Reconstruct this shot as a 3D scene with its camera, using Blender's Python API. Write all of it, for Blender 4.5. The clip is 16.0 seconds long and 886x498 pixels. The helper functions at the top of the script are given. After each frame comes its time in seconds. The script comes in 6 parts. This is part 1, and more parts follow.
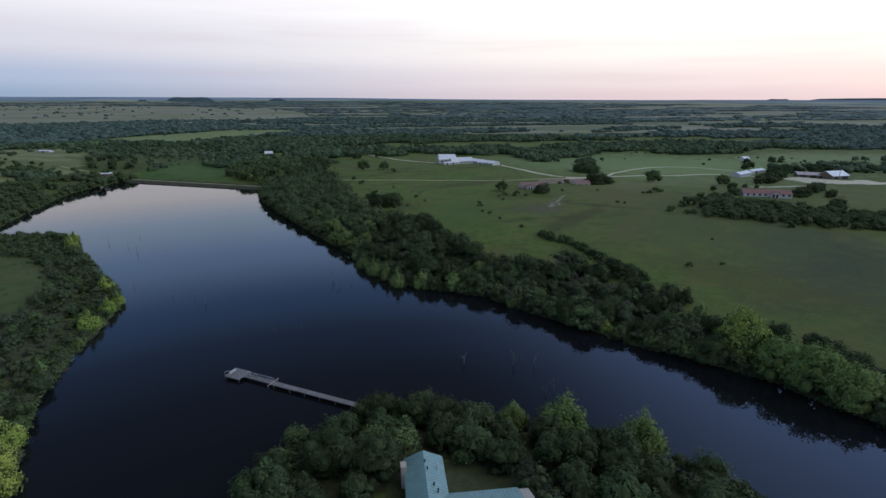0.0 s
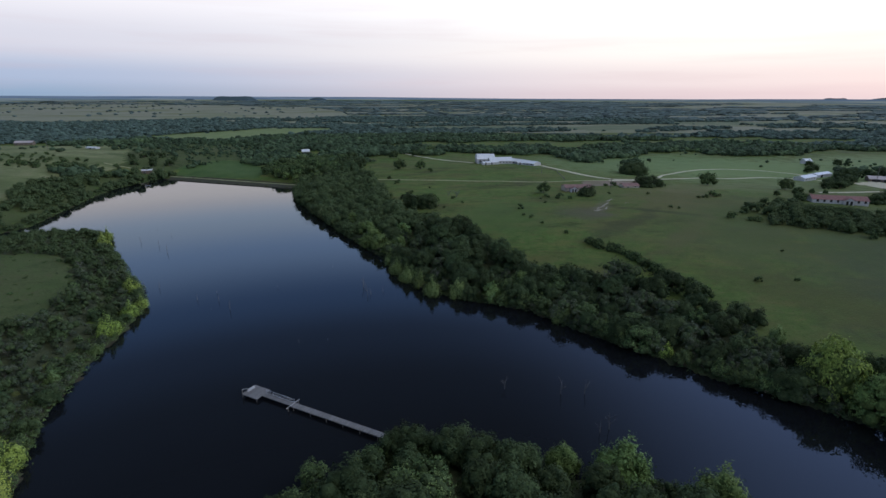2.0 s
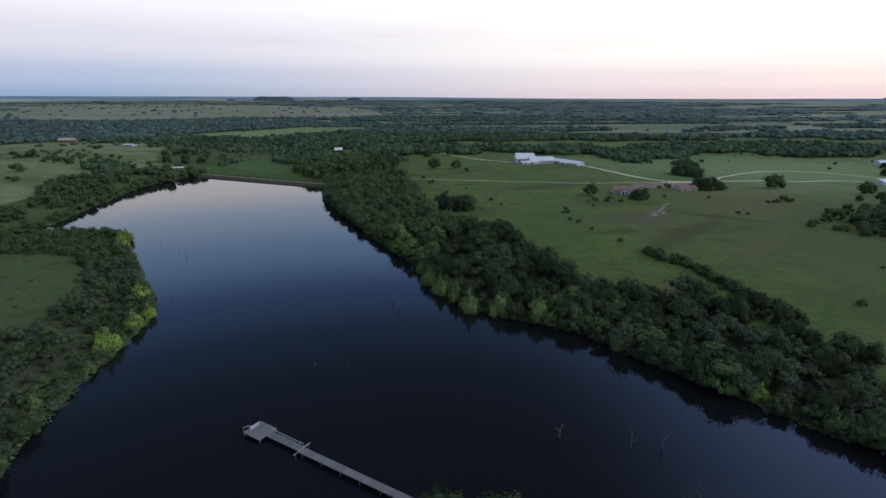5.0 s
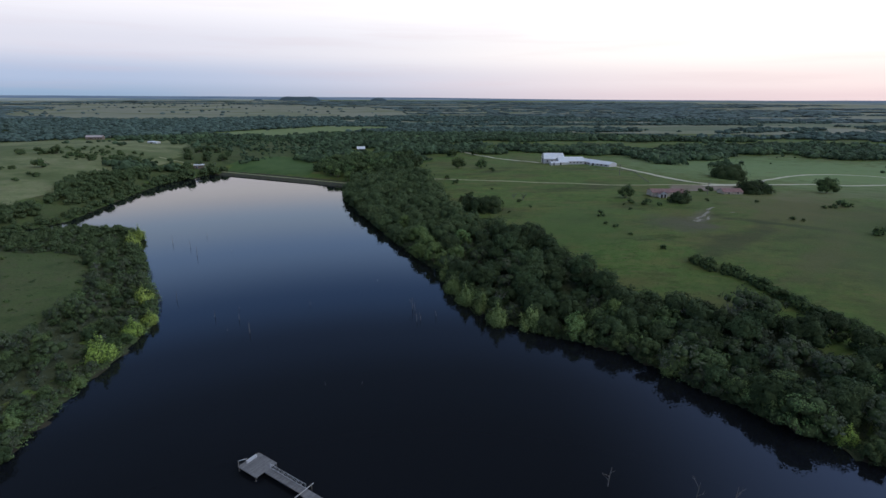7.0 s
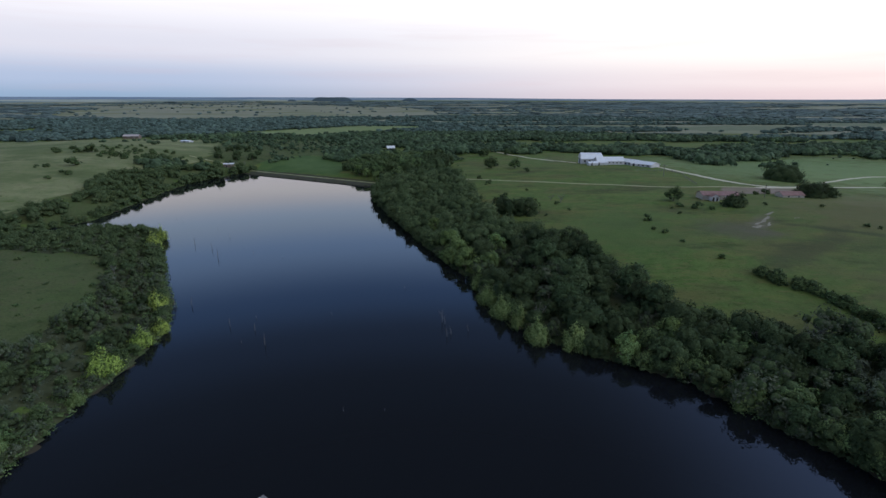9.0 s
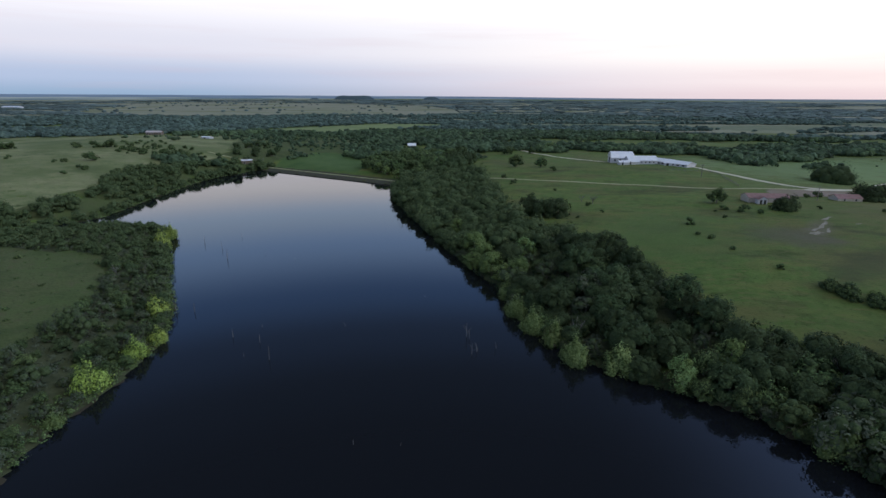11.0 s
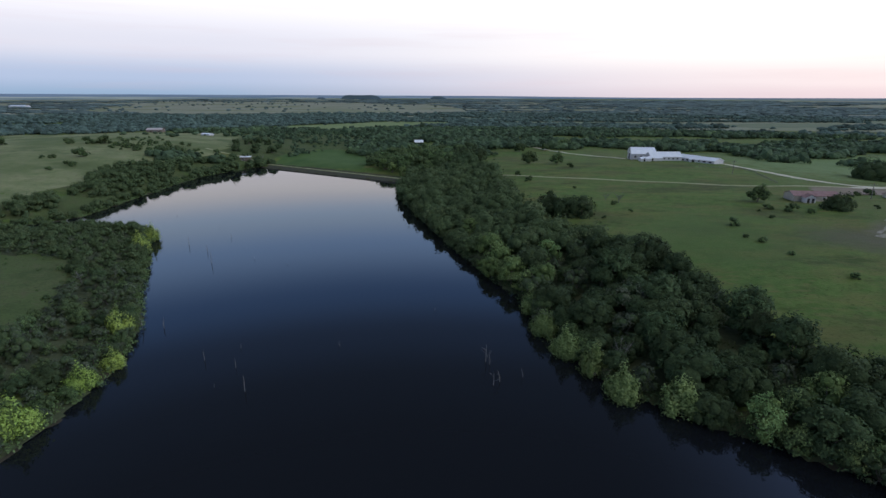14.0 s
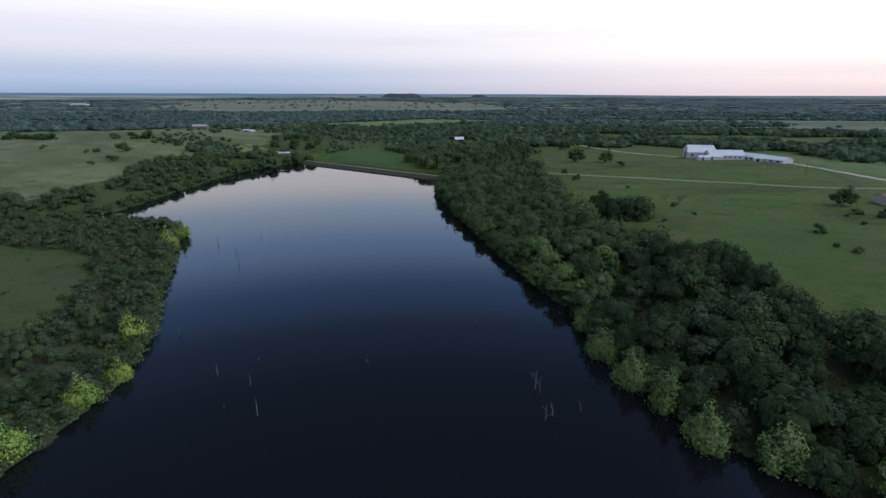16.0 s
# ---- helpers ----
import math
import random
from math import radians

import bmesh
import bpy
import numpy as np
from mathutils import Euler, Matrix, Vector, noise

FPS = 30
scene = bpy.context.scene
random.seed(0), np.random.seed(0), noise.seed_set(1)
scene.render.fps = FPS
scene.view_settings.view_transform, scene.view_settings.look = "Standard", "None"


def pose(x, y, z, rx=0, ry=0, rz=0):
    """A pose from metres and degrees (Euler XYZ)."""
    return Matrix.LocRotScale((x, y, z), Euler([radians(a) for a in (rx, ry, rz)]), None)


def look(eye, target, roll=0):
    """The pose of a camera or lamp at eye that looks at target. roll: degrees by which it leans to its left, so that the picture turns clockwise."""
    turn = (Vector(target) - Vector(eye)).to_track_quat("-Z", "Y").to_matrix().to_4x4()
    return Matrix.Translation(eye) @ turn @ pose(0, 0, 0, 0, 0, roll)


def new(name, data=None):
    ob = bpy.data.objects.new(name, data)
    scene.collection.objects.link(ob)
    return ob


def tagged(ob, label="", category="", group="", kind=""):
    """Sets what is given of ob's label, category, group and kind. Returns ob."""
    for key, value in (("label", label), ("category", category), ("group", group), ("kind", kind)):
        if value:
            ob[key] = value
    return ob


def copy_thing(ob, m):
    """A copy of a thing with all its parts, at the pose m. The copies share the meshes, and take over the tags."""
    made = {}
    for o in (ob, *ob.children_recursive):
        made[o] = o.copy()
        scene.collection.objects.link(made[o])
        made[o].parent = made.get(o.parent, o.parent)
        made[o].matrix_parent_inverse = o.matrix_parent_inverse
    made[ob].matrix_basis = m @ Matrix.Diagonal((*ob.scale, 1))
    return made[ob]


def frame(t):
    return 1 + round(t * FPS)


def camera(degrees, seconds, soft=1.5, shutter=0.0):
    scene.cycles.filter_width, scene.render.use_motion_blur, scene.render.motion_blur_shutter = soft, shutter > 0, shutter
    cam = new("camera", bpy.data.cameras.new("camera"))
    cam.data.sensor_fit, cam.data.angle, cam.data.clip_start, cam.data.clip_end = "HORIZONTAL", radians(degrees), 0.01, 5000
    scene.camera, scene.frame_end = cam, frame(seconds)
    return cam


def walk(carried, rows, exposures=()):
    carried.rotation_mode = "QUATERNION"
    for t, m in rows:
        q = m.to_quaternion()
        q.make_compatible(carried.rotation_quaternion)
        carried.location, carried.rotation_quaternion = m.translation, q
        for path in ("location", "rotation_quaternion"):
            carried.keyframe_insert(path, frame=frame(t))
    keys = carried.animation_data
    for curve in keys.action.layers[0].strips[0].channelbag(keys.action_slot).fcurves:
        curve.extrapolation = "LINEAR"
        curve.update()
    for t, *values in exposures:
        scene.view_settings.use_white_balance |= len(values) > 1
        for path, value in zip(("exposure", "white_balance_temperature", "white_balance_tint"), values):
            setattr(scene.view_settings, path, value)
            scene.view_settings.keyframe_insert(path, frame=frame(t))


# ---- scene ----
cam = camera(82.4, 16.0)
PATH = [
    (0, (-0.222, -14.4, 62.867), (0.015, -12.499, 62.293), 0.2),
    (0.5, (-0.235, -11.06, 62.638), (-0.032, -9.155, 62.064), 0.3),
    (1, (-0.14, -7.747, 62.33), (0.027, -5.839, 61.755), 0.3),
    (1.5, (-0.001, -4.431, 61.935), (0.13, -2.52, 61.359), 0.3),
    (2, (0.108, -1.119, 61.474), (0.208, 0.794, 60.897), 0.2),
    (2.5, (0.135, 2.198, 60.996), (0.203, 4.112, 60.418), 0.3),
    (3, (0.068, 5.47, 60.486), (0.109, 7.384, 59.908), 0.2),
    (3.5, (-0.076, 8.761, 60.007), (-0.057, 10.675, 59.429), 0.2),
    (4, (-0.261, 11.988, 59.535), (-0.259, 13.902, 58.957), 0.2),
    (6.5, (-1.959, 28.742, 56.005), (-2.046, 30.657, 55.433), 0.2),
    (7, (-2.272, 31.895, 55.541), (-2.386, 33.808, 54.968), 0.3),
    (7.5, (-2.607, 34.984, 55.051), (-2.75, 36.894, 54.478), 0.2),
    (8, (-3.025, 38.148, 54.543), (-3.194, 40.057, 53.97), 0.2),
    (8.5, (-3.556, 41.307, 54.0), (-3.754, 43.213, 53.427), 0.2),
    (9, (-4.242, 44.464, 53.495), (-4.47, 46.367, 52.923), 0.1),
    (9.5, (-4.929, 47.621, 53.011), (-5.185, 49.52, 52.436), 0.2),
    (10, (-5.646, 50.8, 52.569), (-5.925, 52.695, 51.993), 0.2),
    (12.5, (-9.483, 66.433, 48.686), (-9.797, 68.323, 48.111), 0.3),
    (13, (-10.206, 69.488, 48.024), (-10.522, 71.378, 47.45), 0.2),
    (13.5, (-10.98, 72.607, 47.331), (-11.297, 74.496, 46.756), 0.2),
    (14, (-11.739, 75.693, 46.65), (-12.067, 77.58, 46.074), 0.2),
    (14.5, (-12.448, 78.729, 45.998), (-12.803, 80.61, 45.422), 0.2),
    (15, (-13.228, 81.822, 45.284), (-13.627, 83.695, 44.707), 0.1),
    (15.5, (-14.07, 84.92, 44.607), (-14.513, 86.783, 44.029), 0.0),
    (16, (-15.077, 87.961, 44.129), (-15.549, 89.816, 43.548), 0.1),
]
walk(cam, [(t, look(eye, target, roll)) for t, eye, target, roll in PATH], [(0, -0.08), (4, -0.02), (9, 0.04), (16, 0.09)])
SKY_EAST = [(0.0, (0.29, 0.42, 0.60)), (0.03, (0.43, 0.53, 0.73)), (0.08, (0.72, 0.73, 0.85)), (0.165, (0.99, 0.97, 1.04)), (0.22, (0.61, 0.81, 1.13)), (0.28, (0.43, 0.69, 1.20)), (0.37, (0.172, 0.345, 0.77)), (0.44, (0.106, 0.190, 0.400)), (0.52, (0.070, 0.110, 0.200)), (0.60, (0.060, 0.083, 0.132)), (0.68, (0.058, 0.075, 0.108)), (1.0, (0.074, 0.098, 0.134))]
SKY_WEST = [(0.0, (0.86, 0.71, 0.74)), (0.03, (0.95, 0.83, 0.84)), (0.08, (1.13, 1.06, 1.02)), (0.165, (1.27, 1.26, 1.26)), (0.30, (0.82, 1.06, 1.66)), (0.46, (0.76, 1.18, 2.40)), (0.60, (0.70, 1.08, 2.15)), (0.76, (0.32, 0.48, 0.86)), (1.0, (0.10, 0.14, 0.22))]

# ---- light: dusk sky, the sun just down in the west, right of the lake ----
WEST = (math.sin(radians(66)), math.cos(radians(66)))
world = bpy.data.worlds.new("dusk")
scene.world = world
world.use_nodes = True
wn, wl = world.node_tree.nodes, world.node_tree.links
wn.clear()


def wmath(op, a, b=None, clamp=False):
    n = wn.new("ShaderNodeMath")
    n.operation, n.use_clamp = op, clamp
    for i, v in enumerate((a, b)):
        if v is None:
            continue
        if isinstance(v, (int, float)):
            n.inputs[i].default_value = v
        else:
            wl.new(v, n.inputs[i])
    return n.outputs[0]


def wramp(fac, stops):
    n = wn.new("ShaderNodeValToRGB")
    n.color_ramp.interpolation = "EASE"
    el = n.color_ramp.elements
    while len(el) < len(stops):
        el.new(0.5)
    for e, (p, c) in zip(el, stops):
        e.position, e.color = p, (*c, 1)
    wl.new(fac, n.inputs[0])
    return n.outputs[0]


coord = wn.new("ShaderNodeTexCoord")
sep = wn.new("ShaderNodeSeparateXYZ")
wl.new(coord.outputs["Generated"], sep.inputs[0])
flat = wmath("SQRT", wmath("ADD", wmath("MULTIPLY", sep.outputs[0], sep.outputs[0]), wmath("MULTIPLY", sep.outputs[1], sep.outputs[1])))
toward = wmath("DIVIDE", wmath("ADD", wmath("MULTIPLY", sep.outputs[0], WEST[0]), wmath("MULTIPLY", sep.outputs[1], WEST[1])), wmath("MAXIMUM", flat, 0.02))
glow = wn.new("ShaderNodeMapRange")
glow.interpolation_type = "SMOOTHSTEP"
glow.inputs["From Min"].default_value, glow.inputs["From Max"].default_value = -0.3, 1.0
wl.new(toward, glow.inputs["Value"])
up = wmath("MAXIMUM", sep.outputs[2], 0.0)
east = wramp(up, SKY_EAST)
west = wramp(up, SKY_WEST)
mix = wn.new("ShaderNodeMixRGB")
narrow = wmath("POWER", glow.outputs["Result"], wmath("ADD", wmath("ADD", 0.9, wmath("MULTIPLY", up, 4.0)), wmath("MULTIPLY", wmath("POWER", up, 3.0), 60.0)))
wl.new(narrow, mix.inputs[0]), wl.new(east, mix.inputs[1]), wl.new(west, mix.inputs[2])
# thin streaks of high cloud
cmap = wn.new("ShaderNodeMapping")
cmap.inputs["Scale"].default_value = (2.2, 2.2, 34)
wl.new(coord.outputs["Generated"], cmap.inputs["Vector"])
cnoise = wn.new("ShaderNodeTexNoise")
cnoise.inputs["Scale"].default_value, cnoise.inputs["Detail"].default_value = 1.6, 5
wl.new(cmap.outputs[0], cnoise.inputs["Vector"])
streak = wn.new("ShaderNodeMapRange")
streak.inputs["From Min"].default_value, streak.inputs["From Max"].default_value = 0.5, 0.72
streak.inputs["To Min"].default_value, streak.inputs["To Max"].default_value = 0.0, 0.16
wl.new(cnoise.outputs["Fac"], streak.inputs["Value"])
cloud = wn.new("ShaderNodeMixRGB")
cloud.inputs[2].default_value = (0.66, 0.5, 0.56, 1)
low_sky = wn.new("ShaderNodeMapRange")
low_sky.inputs["From Min"].default_value, low_sky.inputs["From Max"].default_value = 0.22, 0.12
wl.new(up, low_sky.inputs["Value"])
wl.new(wmath("MULTIPLY", streak.outputs["Result"], low_sky.outputs["Result"]), cloud.inputs[0]), wl.new(mix.outputs[0], cloud.inputs[1])
sky = wn.new("ShaderNodeTexSky")
sky.sky_type, sky.sun_disc = "NISHITA", False
sky.sun_elevation, sky.sun_rotation = radians(1.0), radians(66)
dim = wn.new("ShaderNodeVectorMath")
dim.operation = "SCALE"
dim.inputs["Scale"].default_value = 0.02
wl.new(sky.outputs[0], dim.inputs[0])
both = wn.new("ShaderNodeVectorMath")
both.operation = "ADD"
wl.new(dim.outputs[0], both.inputs[0]), wl.new(cloud.outputs[0], both.inputs[1])
back, out = wn.new("ShaderNodeBackground"), wn.new("ShaderNodeOutputWorld")
back.inputs["Strength"].default_value = 1.0
wl.new(both.outputs[0], back.inputs[0]), wl.new(back.outputs[0], out.inputs[0])

# wide lamp added for the twilight glow that lifts the land after sunset
sun = new("sun", bpy.data.lights.new("sun", "SUN"))
sun.data.energy, sun.data.angle, sun.data.color = 1.12, radians(75), (0.98, 0.975, 0.91)
sun.matrix_world = look((math.sin(radians(104)) * 100, math.cos(radians(104)) * 100, 105), (0, 0, 0))


# ---- materials ----
def material(name, stops, scale=1.0, detail=5.0, rough=0.85, bump=0.0, bump_scale=8.0, metal=0.0, stretch=(1, 1, 1), vary=0.0, island=0.0, big=0.0, big_color=None, big_at=(0.45, 0.65), spec=0.3, patches=()):
    """A principled surface: grain from noise in metres, larger patches, and a shift from piece to piece."""
    m = bpy.data.materials.new(name)
    m.use_nodes = True
    n, l = m.node_tree.nodes, m.node_tree.links
    p = n["Principled BSDF"]
    p.inputs["Roughness"].default_value, p.inputs["Metallic"].default_value = rough, metal
    p.inputs["Specular IOR Level"].default_value = spec
    tc = n.new("ShaderNodeTexCoord")
    mp = n.new("ShaderNodeMapping")
    mp.inputs["Scale"].default_value = stretch
    l.new(tc.outputs["Object"], mp.inputs["Vector"])
    a = n.new("ShaderNodeTexNoise")
    a.inputs["Scale"].default_value, a.inputs["Detail"].default_value = scale, detail
    a.inputs["Roughness"].default_value = 0.65
    l.new(mp.outputs[0], a.inputs["Vector"])
    r = n.new("ShaderNodeValToRGB")
    el = r.color_ramp.elements
    while len(el) < len(stops):
        el.new(0.5)
    for e, (pos, c) in zip(el, stops):
        e.position, e.color = pos, (*c, 1)
    l.new(a.outputs["Fac"], r.inputs[0])
    colour = r.outputs[0]
    if big:
        b = n.new("ShaderNodeTexNoise")
        b.inputs["Scale"].default_value, b.inputs["Detail"].default_value = big, 4
        l.new(mp.outputs[0], b.inputs["Vector"])
        k = n.new("ShaderNodeMapRange")
        k.inputs["From Min"].default_value, k.inputs["From Max"].default_value = big_at
        l.new(b.outputs["Fac"], k.inputs["Value"])
        x = n.new("ShaderNodeMixRGB")
        x.inputs[2].default_value = (*big_color, 1)
        l.new(k.outputs["Result"], x.inputs[0]), l.new(colour, x.inputs[1])
        colour = x.outputs[0]
    for size, tone, at, squeeze in patches:
        q = n.new("ShaderNodeMapping")
        q.inputs["Scale"].default_value, q.inputs["Rotation"].default_value = squeeze, (0, 0, 0.6)
        l.new(tc.outputs["Object"], q.inputs["Vector"])
        b = n.new("ShaderNodeTexNoise")
        b.inputs["Scale"].default_value, b.inputs["Detail"].default_value = size, 6
        b.inputs["Roughness"].default_value = 0.6
        l.new(q.outputs[0], b.inputs["Vector"])
        k = n.new("ShaderNodeMapRange")
        k.inputs["From Min"].default_value, k.inputs["From Max"].default_value = at
        l.new(b.outputs["Fac"], k.inputs["Value"])
        x = n.new("ShaderNodeMixRGB")
        x.inputs[2].default_value = (*tone, 1)
        l.new(k.outputs["Result"], x.inputs[0]), l.new(colour, x.inputs[1])
        colour = x.outputs[0]
    if vary or island:
        h = n.new("ShaderNodeHueSaturation")
        l.new(colour, h.inputs["Color"])
        total = None
        if vary:
            o = n.new("ShaderNodeObjectInfo")
            k = n.new("ShaderNodeMapRange")
            k.inputs["To Min"].default_value, k.inputs["To Max"].default_value = 1 - vary, 1 + vary
            l.new(o.outputs["Random"], k.inputs["Value"])
            total = k.outputs["Result"]
            k2 = n.new("ShaderNodeMapRange")
            k2.inputs["To Min"].default_value, k2.inputs["To Max"].default_value = 0.478, 0.512
            w = n.new("ShaderNodeMath")
            w.operation = "FRACT"
            w2 = n.new("ShaderNodeMath")
            w2.operation, w2.inputs[1].default_value = "MULTIPLY", 7.31
            l.new(o.outputs["Random"], w2.inputs[0]), l.new(w2.outputs[0], w.inputs[0])
            l.new(w.outputs[0], k2.inputs["Value"]), l.new(k2.outputs["Result"], h.inputs["Hue"])
        if island:
            g = n.new("ShaderNodeNewGeometry")
            k = n.new("ShaderNodeMapRange")
            k.inputs["To Min"].default_value, k.inputs["To Max"].default_value = 1 - island, 1 + island
            l.new(g.outputs["Random Per Island"], k.inputs["Value"])
            if total is None:
                total = k.outputs["Result"]
            else:
                w = n.new("ShaderNodeMath")
                w.operation = "MULTIPLY"
                l.new(total, w.inputs[0]), l.new(k.outputs["Result"], w.inputs[1])
                total = w.outputs[0]
        l.new(total, h.inputs["Value"])
        colour = h.outputs[0]
    l.new(colour, p.inputs["Base Color"])
    if bump:
        c = n.new("ShaderNodeTexNoise")
        c.inputs["Scale"].default_value, c.inputs["Detail"].default_value = bump_scale, 4
        l.new(mp.outputs[0], c.inputs["Vector"])
        u = n.new("ShaderNodeBump")
        u.inputs["Strength"].default_value, u.inputs["Distance"].default_value = bump, 0.3
        l.new(c.outputs["Fac"], u.inputs["Height"]), l.new(u.outputs[0], p.inputs["Normal"])
    return m


PASTURE = material("pasture_grass", [(0.3, (0.058, 0.111, 0.023)), (0.5, (0.089, 0.149, 0.034)), (0.72, (0.127, 0.175, 0.051))], scale=0.35, detail=8, bump=0.5, bump_scale=1.5, big=0.012, big_color=(0.110, 0.139, 0.044), big_at=(0.46, 0.78), rough=0.95, spec=0.1, patches=((0.03, (0.125, 0.131, 0.044), (0.50, 0.66), (1, 2.2, 1)), (0.02, (0.060, 0.068, 0.028), (0.53, 0.68), (1, 1.5, 1)), (0.06, (0.145, 0.177, 0.044), (0.56, 0.74), (1, 2.4, 1)), (0.10, (0.055, 0.083, 0.020), (0.55, 0.72), (1, 1.6, 1)), (0.045, (0.139, 0.143, 0.048), (0.53, 0.70), (1, 2.2, 1)), (0.07, (0.063, 0.079, 0.026), (0.56, 0.74), (1, 2.0, 1)), (0.22, (0.145, 0.139, 0.052), (0.55, 0.70), (1, 3.2, 1)), (0.5, (0.133, 0.135, 0.057), (0.58, 0.76), (1, 1, 1)), (1.3, (0.053, 0.073, 0.018), (0.56, 0.7), (1, 1, 1))))
TAN = material("dry_grassland", [(0.3, (0.19, 0.205, 0.14)), (0.55, (0.245, 0.245, 0.175)), (0.75, (0.20, 0.225, 0.14))], scale=0.02, detail=8, big=0.004, big_color=(0.17, 0.19, 0.10), rough=0.95, spec=0.1)
GREEN = material("hay_field", [(0.35, (0.150, 0.204, 0.080)), (0.65, (0.200, 0.245, 0.105))], scale=0.05, detail=7, rough=0.95, spec=0.1)
PALE = material("pale_clearing_grass", [(0.3, (0.115, 0.150, 0.085)), (0.7, (0.165, 0.190, 0.115))], scale=0.03, detail=7, rough=0.95, spec=0.1)
LUSH = material("lush_grass", [(0.35, (0.062, 0.112, 0.034)), (0.65, (0.088, 0.140, 0.045))], scale=0.08, detail=7, rough=0.95, spec=0.1)
LEAF_OAK = material("oak_leaves", [(0.40, (0.034, 0.055, 0.024)), (0.60, (0.060, 0.091, 0.040))], scale=0.45, detail=3, vary=0.42, island=0.20, rough=0.8, spec=0.08)
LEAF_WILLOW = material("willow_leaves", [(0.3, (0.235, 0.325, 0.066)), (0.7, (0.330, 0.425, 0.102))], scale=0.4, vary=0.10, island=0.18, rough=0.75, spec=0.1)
LEAF_SHRUB = material("shrub_leaves", [(0.40, (0.062, 0.102, 0.038)), (0.60, (0.114, 0.164, 0.064))], scale=0.5, detail=3, vary=0.36, island=0.24, rough=0.8, spec=0.08)
LEAF_GREY = material("mesquite_leaves", [(0.40, (0.054, 0.070, 0.046)), (0.60, (0.094, 0.112, 0.074))], scale=0.5, detail=3, vary=0.35, island=0.24, rough=0.8, spec=0.08)
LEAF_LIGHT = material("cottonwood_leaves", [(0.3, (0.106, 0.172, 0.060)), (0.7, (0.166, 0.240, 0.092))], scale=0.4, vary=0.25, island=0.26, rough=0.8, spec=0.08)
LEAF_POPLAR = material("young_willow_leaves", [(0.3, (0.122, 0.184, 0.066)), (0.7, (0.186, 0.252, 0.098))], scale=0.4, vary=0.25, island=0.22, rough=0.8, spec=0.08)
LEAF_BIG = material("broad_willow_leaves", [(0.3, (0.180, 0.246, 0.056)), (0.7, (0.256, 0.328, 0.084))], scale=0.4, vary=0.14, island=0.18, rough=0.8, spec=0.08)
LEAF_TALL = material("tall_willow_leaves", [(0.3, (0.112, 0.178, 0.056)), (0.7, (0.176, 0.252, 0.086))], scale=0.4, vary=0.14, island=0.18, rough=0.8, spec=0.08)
LEAF_GROVE = material("grove_leaves", [(0.3, (0.052, 0.080, 0.034)), (0.7, (0.094, 0.134, 0.057))], scale=0.5, island=0.3, big=0.13, big_color=(0.120, 0.150, 0.072), big_at=(0.45, 0.7), rough=0.8, spec=0.08, patches=((0.16, (0.040, 0.060, 0.026), (0.5, 0.7), (1, 1, 0.4)),))
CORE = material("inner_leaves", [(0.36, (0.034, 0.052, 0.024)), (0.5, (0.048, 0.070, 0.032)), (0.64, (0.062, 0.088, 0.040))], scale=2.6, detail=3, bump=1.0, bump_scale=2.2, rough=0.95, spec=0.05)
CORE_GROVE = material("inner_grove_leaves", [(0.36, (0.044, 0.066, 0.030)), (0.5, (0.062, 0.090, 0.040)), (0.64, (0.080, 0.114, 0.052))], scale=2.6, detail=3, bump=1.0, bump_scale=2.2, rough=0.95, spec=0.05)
# willow cores are darker than their leaves: inner crown shade put into colour
CORE_LIGHT = material("shaded_willow_core", [(0.38, (0.064, 0.100, 0.032)), (0.62, (0.118, 0.168, 0.054))], scale=2.6, detail=3, bump=1.0, bump_scale=2.2, rough=0.9, spec=0.1)
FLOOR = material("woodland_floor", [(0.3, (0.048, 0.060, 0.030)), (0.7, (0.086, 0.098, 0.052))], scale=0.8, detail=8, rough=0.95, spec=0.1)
SLOPE = material("dry_hill_grass", [(0.32, (0.133, 0.170, 0.068)), (0.52, (0.203, 0.222, 0.104)), (0.72, (0.262, 0.250, 0.141))], scale=0.1, detail=8, big=0.015, big_color=(0.107, 0.140, 0.052), rough=0.95, spec=0.1, patches=((0.04, (0.105, 0.134, 0.053), (0.52, 0.68), (1, 1, 1)), (0.6, (0.101, 0.118, 0.051), (0.58, 0.72), (1, 1, 1))))
WORN = material("worn_grass", [(0.3, (0.066, 0.090, 0.033)), (0.7, (0.103, 0.118, 0.050))], scale=0.9, detail=9, big=0.07, big_color=(0.077, 0.110, 0.037), big_at=(0.4, 0.65), bump=0.6, bump_scale=1.2, rough=0.95, spec=0.1, patches=((0.4, (0.097, 0.098, 0.050), (0.52, 0.72), (1, 1, 1)), (0.12, (0.059, 0.084, 0.029), (0.5, 0.66), (1, 1, 1)), (1.6, (0.046, 0.063, 0.023), (0.56, 0.68), (1, 1, 1))))
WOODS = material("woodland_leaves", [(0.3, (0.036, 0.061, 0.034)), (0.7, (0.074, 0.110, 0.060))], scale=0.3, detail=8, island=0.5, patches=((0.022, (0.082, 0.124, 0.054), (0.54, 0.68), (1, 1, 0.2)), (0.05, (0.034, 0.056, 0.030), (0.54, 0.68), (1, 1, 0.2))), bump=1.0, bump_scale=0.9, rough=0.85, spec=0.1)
# mid and far woods: distance haze is put into these bluer leaf colours
WOODS_MID = material("hazed_creek_woods", [(0.3, (0.050, 0.081, 0.069)), (0.7, (0.090, 0.130, 0.108))], scale=0.15, detail=8, island=0.5, bump=1.0, bump_scale=0.7, rough=0.85, spec=0.1)
